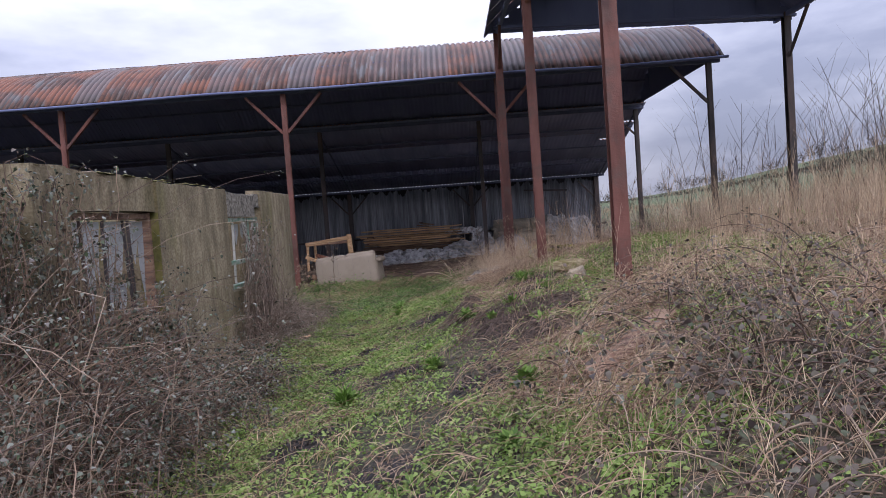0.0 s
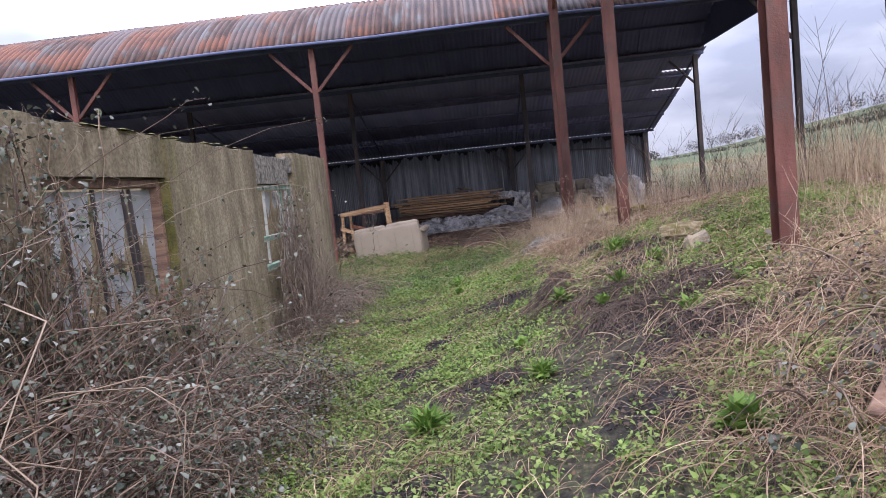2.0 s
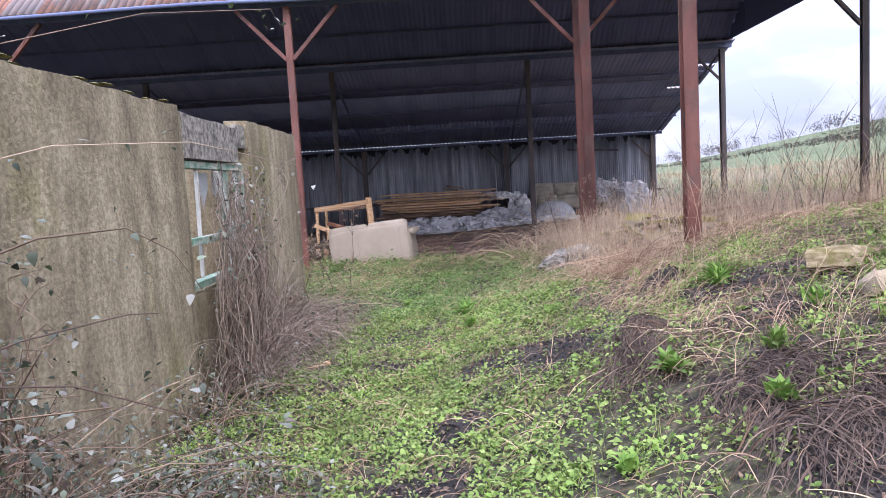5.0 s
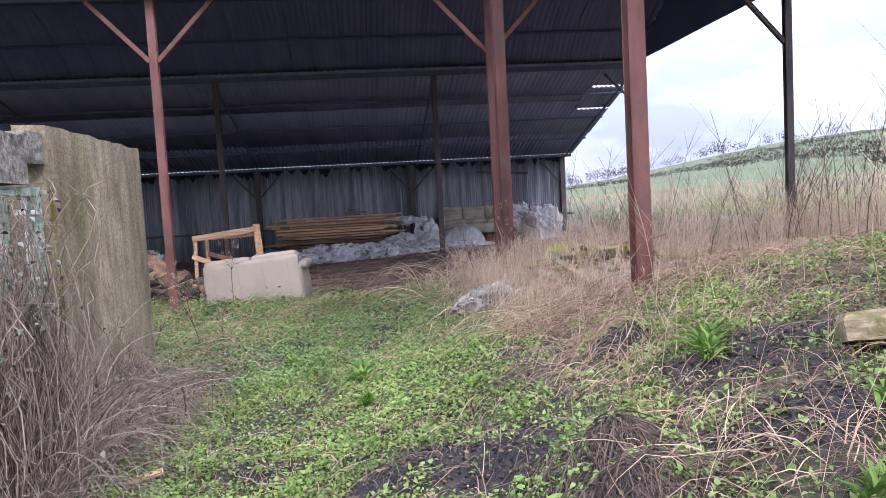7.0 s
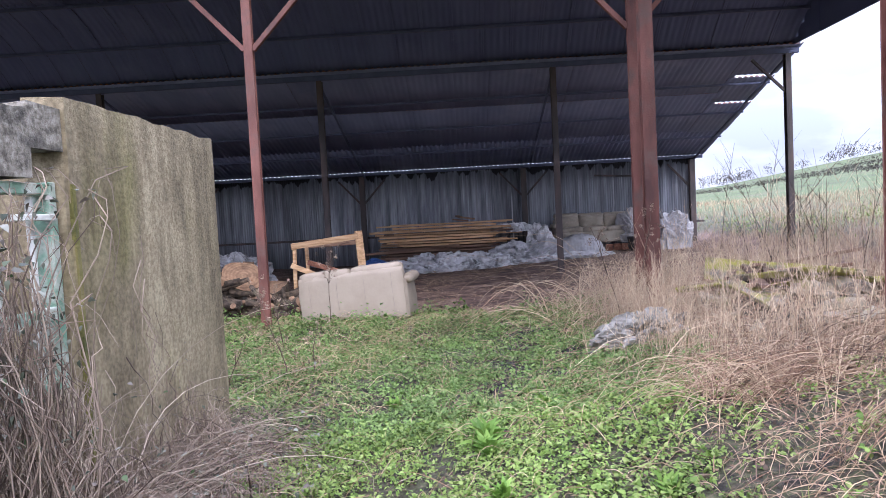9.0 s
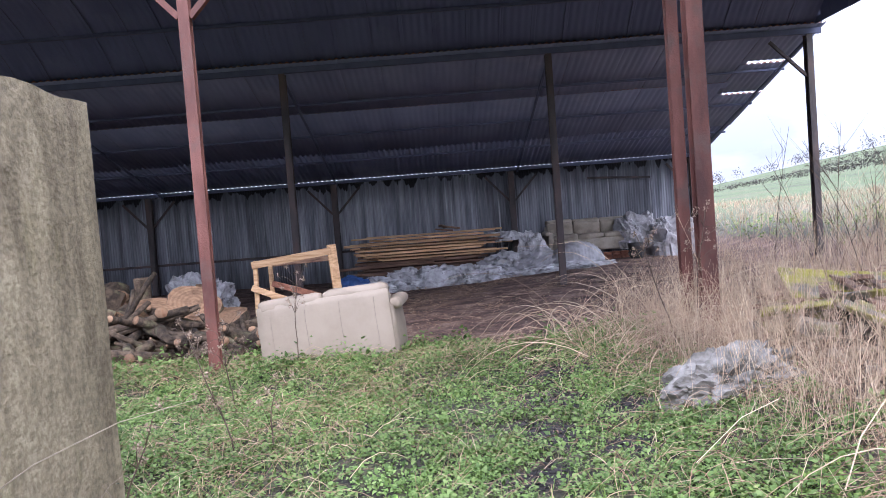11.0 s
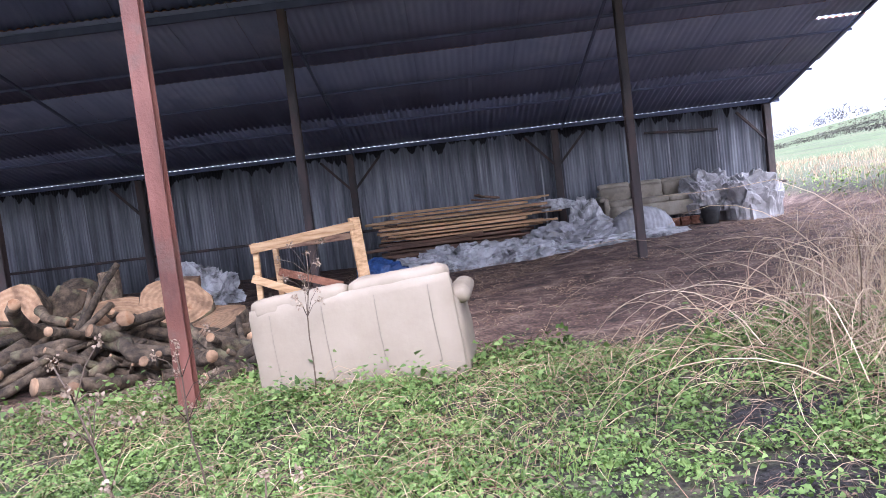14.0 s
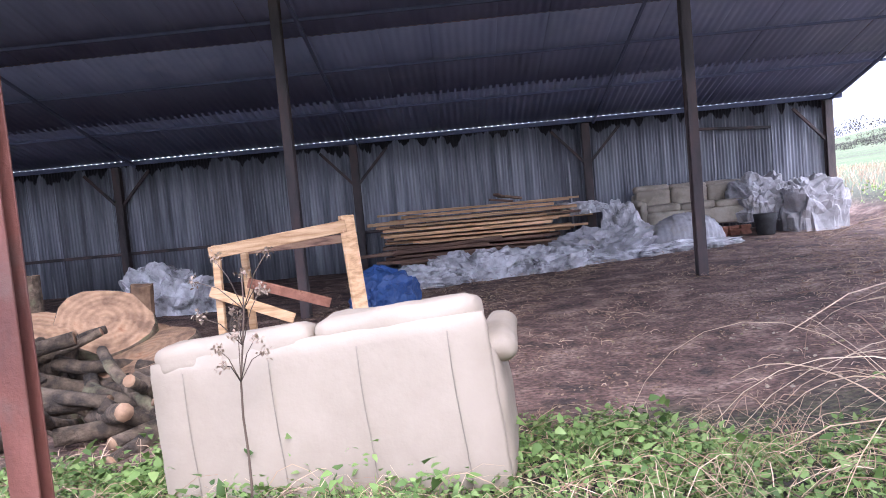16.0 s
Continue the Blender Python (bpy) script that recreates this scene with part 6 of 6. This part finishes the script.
def climber(x0, x1, y0, y1, top, n, leaves, label, mat=CANE):
    """Bramble canes that scramble up a wall's face and over its top, with leaves in clusters."""
    b = thing("climbing_bramble", ((x0 + x1) / 2, (y0 + y1) / 2, float(land((x0 + x1) / 2, (y0 + y1) / 2))), label, "bramble")
    base = np.array(b.location)
    k = 12
    x, y = vr.uniform(x0, x1, n), vr.uniform(y0, y1, n)
    t = np.linspace(0, 1, k)
    high = vr.uniform(0.35, 1.0, n) ** 0.8 * top
    px = x[:, None] + np.cumsum(vr.normal(0, 0.06, (n, k)), 1)
    py = y[:, None] + np.cumsum(vr.normal(0, 0.03, (n, k)), 1)
    inside = (px > -5.7) & (px < -2.2) & (py > 1.66)
    py = np.where(inside & (y[:, None] < 1.7), 1.66 - 0.05 * vr.random((n, k)), py)
    px = np.where((y[:, None] >= 1.7), np.maximum(px, -2.19), px)
    bow = np.sin(math.pi * 0.62 * t)[None] * high[:, None]
    pz = land(x, y)[:, None] - 0.02 + bow + np.cumsum(vr.normal(0, 0.03, (n, k)), 1) * t
    p = np.stack([px, py, np.maximum(pz, land(px, py) + 0.01)], -1) - base
    v, f = ribbons(p, 0.0042 * vr.uniform(0.5, 1.5, n), vr)
    tagged(mass("cane", v, f, mat, b), kind="stuff")
    i, j = vr.integers(0, n, leaves // 5), vr.integers(2, k - 1, leaves // 5)
    s = p[i, j] + (p[i, j + 1] - p[i, j]) * vr.random((len(i), 1))
    s = np.repeat(s, 5, 0) + vr.normal(0, 0.035, (len(i) * 5, 3))
    m = len(s)
    s[:, 1] = np.where((s[:, 1] + base[1] > 1.68) & (s[:, 0] + base[0] < -2.2), 1.68 - base[1], s[:, 1])
    v, f = strewn(SMALL_V, SMALL_F, s, turns(vr.uniform(0, 6.28, m), vr.normal(-0.5, 0.6, m), vr.normal(0, 0.5, m)), vr.uniform(0.02, 0.046, m))
    tagged(mass("foliage", v, f, BRAMBLE, b), kind="stuff")
    return b


climber(-3.9, -2.25, 1.3, 1.65, 2.35, 420, 11000, "dark bramble canes climbing the shed's end wall")
climber(-2.18, -1.95, 1.7, 2.15, 2.3, 70, 1100, "bramble canes climbing the shed's corner")
climber(-2.18, -2.04, 6.3, 7.1, 1.9, 170, 600, "pale dead bindweed climbing the green window", VINE)
climber(-2.18, -2.0, 2.4, 3.8, 1.35, 70, 1000, "bramble canes climbing before the broken window")


def dead_vine(name, y0, y1, z_top, n, label, peak, reach=0.75):
    """A tangle of dead bindweed: a mound along the wall's foot that climbs at one place."""
    b = thing(name, (-2.0, (y0 + y1) / 2, float(land(-2.0, (y0 + y1) / 2))), label, "dead vine")
    base = np.array(b.location)
    k = 11
    y = vr.uniform(y0, y1, n)
    x = -2.19 + np.abs(vr.normal(0, reach * 0.5, n))

    def roof_of(px, py):
        side = np.clip((px + 2.2) / reach, 0, 1.3)
        return (0.36 * ease(y0 - 0.3, y0 + 0.3, py) * ease(y1 + 0.3, y1 - 0.5, py) + z_top * np.exp(-((py - peak) / 0.5) ** 2)) * np.clip(1 - side ** 1.3, 0.04, 1)
    ln, yaw, el = vr.uniform(0.4, 1.1, n), vr.uniform(0, 6.28, n), vr.normal(0.1, 0.7, n)
    turn, dip = np.cumsum(vr.normal(0, 1.0, (n, k)), 1), np.cumsum(vr.normal(-0.05, 0.8, (n, k)), 1)
    t = np.linspace(0, 1, k)
    a, e, st = yaw[:, None] + turn, el[:, None] + dip, ln[:, None] / (k - 1)
    px = x[:, None] + np.cumsum(np.cos(a) * np.cos(e) * st, 1)
    py = y[:, None] + np.cumsum(np.sin(a) * np.cos(e) * st, 1)
    px = np.maximum(px, -2.21 + vr.uniform(0, 0.06, (n, 1)))
    lo = land(px, py) + 0.012
    top = roof_of(px, py)
    pz = np.clip(lo + (vr.random(n) ** 0.6 * roof_of(x, y))[:, None] + np.cumsum(np.sin(e) * st, 1), lo, lo + top * vr.uniform(0.3, 1.1, (n, 1)) * (1 + 0.35 * np.sin(vr.uniform(0, 6.28, (n, 1)) + vr.uniform(4, 11, (n, 1)) * t)) + 0.03)
    v, f = ribbons(np.stack([px, py, pz], -1) - base, 0.0024 * vr.uniform(0.5, 1.6, n), vr)
    tagged(mass("stem", v, f, VINE, b), kind="stuff")
    m = 300 if z_top > 0.3 else 12
    hy = vr.normal(peak, 0.28, m)
    hz = vr.uniform(0.6, 1.0, m) + vr.random(m) ** 1.5 * 0.95 * np.exp(-((hy - peak) / 0.4) ** 2)
    t = np.linspace(0, 1, 8)
    q = np.stack([-2.19 + 0.06 * vr.random((m, 1)) + np.abs(np.cumsum(vr.normal(0.006, 0.02, (m, 8)), 1)), hy[:, None] + vr.normal(0, 0.045, (m, 8)) + np.cumsum(vr.normal(0, 0.03, (m, 8)), 1), hz[:, None] - t * (hz * vr.uniform(0.4, 0.85, m))[:, None]], -1)
    q[..., 2] = np.maximum(q[..., 2], land(q[..., 0], q[..., 1]) + 0.01)
    v, f = ribbons(q - base, 0.0028 * vr.uniform(0.5, 1.5, m), vr)
    tagged(mass("hanging_stem", v, f, VINE, b), kind="stuff")
    return b


dead_vine("dead_vine", 6.2, 9.2, 0.7, 800, "grey-brown mass of dead vines hanging from the window", 6.95, 0.55)
dead_vine("dead_vine", 6.9, 9.5, 0.2, 400, "tangle of dead vines at the foot of the wall", 8.2, 1.0)
bramble("dead_bindweed", (-2.02, 7.0), 420, (0.6, 1.7), (0.14, 0.6), 500, "looping pale dead bindweed piled below the window", mat=VINE, top=1.5, radius=0.0026)
bramble("dead_bindweed", (-1.95, 8.2), 380, (0.4, 1.1), (0.2, 0.8), 250, "looping pale dead bindweed along the wall's foot", mat=VINE, top=0.6, radius=0.0024)
bramble("bramble_thicket", (-1.85, 8.6), 90, (0.3, 0.9), (0.3, 0.8), 500, "sparse bramble among dead vines", top=0.45)


def drooping_mound(x0, x1, y0, y1, n, label):
    """Dark dead stems that hang over the edge of a heap of muck."""
    b = thing("stem_mound", ((x0 + x1) / 2, (y0 + y1) / 2, float(land((x0 + x1) / 2, (y0 + y1) / 2))), label, "dead stems")
    k = 8
    x, y = vr.uniform(x0, x1, n), vr.uniform(y0, y1, n)
    yaw, ln = vr.normal(-1.75, 0.45, n), vr.uniform(0.2, 0.65, n)
    t = np.linspace(0, 1, k)
    a = yaw[:, None] + np.cumsum(vr.normal(0, 0.14, (n, k)), 1)
    px = x[:, None] + np.cumsum(np.cos(a) * ln[:, None] / k, 1)
    py = y[:, None] + np.cumsum(np.sin(a) * ln[:, None] / k, 1)
    pz = land(px, py) + 0.01 + (vr.random(n) ** 2 * 0.05)[:, None] * np.sin(math.pi * (0.15 + 0.85 * t))
    v, f = ribbons(np.stack([px, py, pz], -1) - np.array(b.location), 0.0026 * vr.uniform(0.5, 1.6, n), vr)
    tagged(mass("stem", v, f, DARKSTEM, b), kind="stuff")
    return b


drooping_mound(0.6, 1.05, 4.9, 5.85, 900, "dark purple-brown dead stems drooping over a heap of muck")
drooping_mound(0.9, 1.9, 3.4, 4.6, 1300, "matted dark dead stems on the bank")
drooping_mound(1.3, 2.2, 2.2, 3.4, 900, "matted dark dead stems on the bank")

# ---- single plants ----
def dock_plant(x, y, size, n, narrow, label):
    z = float(land(x, y))
    b = thing("dock_plant", (x, y, z), label, "weed", "leafy plants")
    yaw = vr.uniform(0, 6.28, n)
    v, f = strewn([(0, 0, 0), (-0.5, 0.3, 0.24), (0, 0.32, 0.2), (0.5, 0.3, 0.24), (-0.45, 0.65, 0.36), (0, 0.68, 0.32), (0.45, 0.65, 0.36), (0, 1.05, 0.28)],
                  [(0, 2, 1), (0, 3, 2), (1, 2, 5), (1, 5, 4), (2, 3, 6), (2, 6, 5), (4, 5, 7), (5, 6, 7)], np.stack([vr.normal(0, 0.02, n), vr.normal(0, 0.02, n), np.full(n, 0.01)], 1),
                  turns(yaw, vr.uniform(-0.1, 1.0, n), vr.normal(0, 0.2, n)), np.stack([size * narrow * vr.uniform(0.7, 1.2, n), size * vr.uniform(0.6, 1.1, n), size * vr.uniform(0.6, 1.1, n)], 1))
    tagged(mass("foliage", v, f, DOCK, b), kind="stuff")
    return b


for x, y, s, n, k in ((-0.28, 2.55, 0.3, 60, 0.17), (0.5, 2.85, 0.2, 34, 0.3), (1.15, 1.15, 0.22, 60, 0.5), (-0.25, 8.5, 0.22, 26, 0.35), (-0.2, 7.75, 0.2, 30, 0.35), (1.62, 6.1, 0.28, 40, 0.14), (1.75, 6.35, 0.24, 34, 0.14),
                      (0.85, 4.7, 0.22, 36, 0.35), (1.35, 4.55, 0.22, 30, 0.16), (1.1, 3.95, 0.16, 24, 0.4), (-0.26, 8.75, 0.26, 30, 0.35), (0.4, 3.9, 0.14, 20, 0.4), (0.95, 0.2, 0.16, 30, 0.4), (1.5, 3.0, 0.18, 24, 0.4), (0.55, 7.4, 0.16, 20, 0.4),
                      (1.8, 5.0, 0.2, 30, 0.2), (-1.0, 10.2, 0.16, 20, 0.4), (0.2, 9.4, 0.18, 22, 0.35)):
    dock_plant(x, y, s * 0.68, int(n * 1.5), k * 0.75, "tuft of long bright green leaves" if k < 0.2 else "leafy bright green dock plant")


def dead_plant(name, x, y, h, lean, heads, label, seed):
    r = np.random.default_rng(seed)
    z = float(land(x, y))
    b = thing(name, (x, y, z), label, "dead plant", "dead plants")
    g = Geo()
    t = np.linspace(0, 1, 8)
    main = np.stack([lean[0] * t ** 1.4 + 0.012 * np.sin(t * 9), lean[1] * t ** 1.4, h * t - 0.02], 1)
    g.tube(main, np.linspace(0.0065, 0.003, 8), 6)
    tips = [main[-1]]
    for _ in range(heads):
        i = r.integers(4 if name == "dead_stalk" else 2, 7)
        p = main[i]
        yaw = r.uniform(0, 6.28)
        e = p + np.array([math.cos(yaw) * r.uniform(0.05, 0.2), math.sin(yaw) * r.uniform(0.05, 0.2), r.uniform(-0.05, 0.25)])
        g.tube([p, (p + e) / 2 + [0, 0, 0.03], e], [0.0025, 0.002, 0.0014], 5)
        tips.append(e)
    tagged(g.make("stem", TWIG, b, True), kind="stuff")
    n = len(tips) * 26
    pos = np.repeat(np.array(tips), 26, 0) + r.normal(0, 0.012, (n, 3))
    v, f = strewn(LEAF_V, LEAF_F, pos, turns(r.uniform(0, 6.28, n), r.uniform(-1.5, 1.5, n), r.uniform(-1, 1, n)), r.uniform(0.01, 0.022, n))
    tagged(mass("seed_head", v, f, FLUFF, b), kind="stuff")
    return b


dead_plant("dead_thistle", -2.2, 11.25, 1.0, (-0.42, 0.25), 16, "dead thistle with fluffy brown seed heads", 3)
dead_plant("dead_thistle", -1.95, 11.3, 0.55, (0.05, 0.1), 4, "broken dead thistle stalk", 5)
dead_plant("dead_stalk", -2.3, 14.02, 1.05, (0.06, 0.02), 13, "dry dead stalk standing before the sofa", 4)
dead_plant("dead_thistle", -2.6, 12.6, 0.8, (-0.1, 0.1), 12, "dead thistle with fluffy brown seed heads", 6)
dead_plant("dead_stalk", -2.35, 9.75, 0.7, (0.2, 0.05), 6, "dry dead stalk at the wall's end", 8)
dead_plant("dead_stalk", 1.9, 13.3, 1.3, (0.2, 0.1), 14, "tall dry dead stalk beside the post", 9)
dead_plant("dead_stalk", 1.5, 12.7, 1.15, (-0.3, 0.1), 14, "tall dry dead stalk beside the post", 10)

# ---- clods and twigs on the black muck ----
bm = bmesh.new()
bmesh.ops.create_icosphere(bm, subdivisions=1, radius=1.0)
bm.verts.index_update()
CLOD_V = np.array([q.co[:] for q in bm.verts]) * (1 + vr.uniform(-0.25, 0.25, (len(bm.verts), 1)))
CLOD_F = np.array([[q.index for q in face.verts] for face in bm.faces])
bm.free()
x, y = sown(16000, -1.6, 2.6, 0.8, 13.5, lambda x, y: bare(x, y) ** 1.5)
k = len(x)
v, f = strewn(CLOD_V, CLOD_F, np.stack([x, y, land(x, y) + 0.002], 1), turns(vr.uniform(0, 6.28, k), vr.normal(0, 0.6, k), vr.normal(0, 0.6, k)), np.stack([vr.uniform(0.004, 0.026, k), vr.uniform(0.004, 0.022, k), vr.uniform(0.003, 0.014, k)], 1))
tagged(mass("muck_clods", v, f, PEAT), "lumps of wet black muck", "soil", kind="stuff")
lying_straw("muck_twigs", 34000, (-1.6, 3.2, 0.0, 13.2), (0.05, 0.28), 0.04, lambda x, y: np.maximum(0.25 * bare(x, y), ease(8.5, 7.5, y) * 0.3 * ease(0.4, 0.9, x) * (1 - bare(x, y))), CANE, "dark twigs and old stems lying on the muck", 0.0022)
x, y = sown(4500, -3.5, 7.5, 15.3, 25.5, lambda x, y: 0.5 * patchy(x, y, 1.2, 33))
k = len(x)
v, f = strewn(CLOD_V, CLOD_F, np.stack([x, y, land(x, y)], 1), turns(vr.uniform(0, 6.28, k), vr.normal(0, 0.6, k), vr.normal(0, 0.6, k)), np.stack([vr.uniform(0.006, 0.026, k), vr.uniform(0.006, 0.022, k), vr.uniform(0.004, 0.013, k)], 1))
tagged(mass("floor_stones", v, f, RUBBLE), "small stones and lumps on the earth floor", "stones", kind="stuff")

# ---- distance: hedges and bare woods on the hill ----
pts = []
for k in range(130):
    az, d = radians(vr.uniform(9, 75)), vr.uniform(300, 390)
    pts.append((d * math.sin(az), d * math.cos(az), vr.uniform(3, 6.5), vr.uniform(1.8, 3.6)))
for line in range(9):
    az0, d0, az1, d1 = vr.uniform(10, 60), vr.uniform(90, 300), vr.uniform(10, 60), vr.uniform(90, 300)
    for t in np.linspace(0, 1, 44):
        az, d = radians(az0 + (az1 - az0) * t), d0 + (d1 - d0) * t
        pts.append((d * math.sin(az), d * math.cos(az), vr.uniform(0.9, 1.8) + (3 if vr.random() < 0.05 else 0), vr.uniform(1, 2)))
pts = np.array(pts)
n = 84
idx = np.repeat(np.arange(len(pts)), n)
u = vr.normal(size=(len(idx), 3))
u /= np.linalg.norm(u, axis=1)[:, None]
u *= vr.random((len(idx), 1)) ** 0.4
px, py = pts[idx, 0] + u[:, 0] * pts[idx, 3], pts[idx, 1] + u[:, 1] * pts[idx, 3]
pz = land(pts[idx, 0], pts[idx, 1]) + pts[idx, 2] * (0.55 + 0.48 * u[:, 2])
v, f = strewn(SMALL_V, SMALL_F, np.stack([px, py, pz], 1), turns(vr.uniform(0, 6.28, len(idx)), vr.uniform(-1.5, 1.5, len(idx)), vr.uniform(-1, 1, len(idx))), pts[idx, 3] * vr.uniform(0.1, 0.24, len(idx)))
tagged(mass("far_hedges", v, f, FARWOOD), "bare brown hedges and woods on the far hillside", "far woods", kind="stuff")
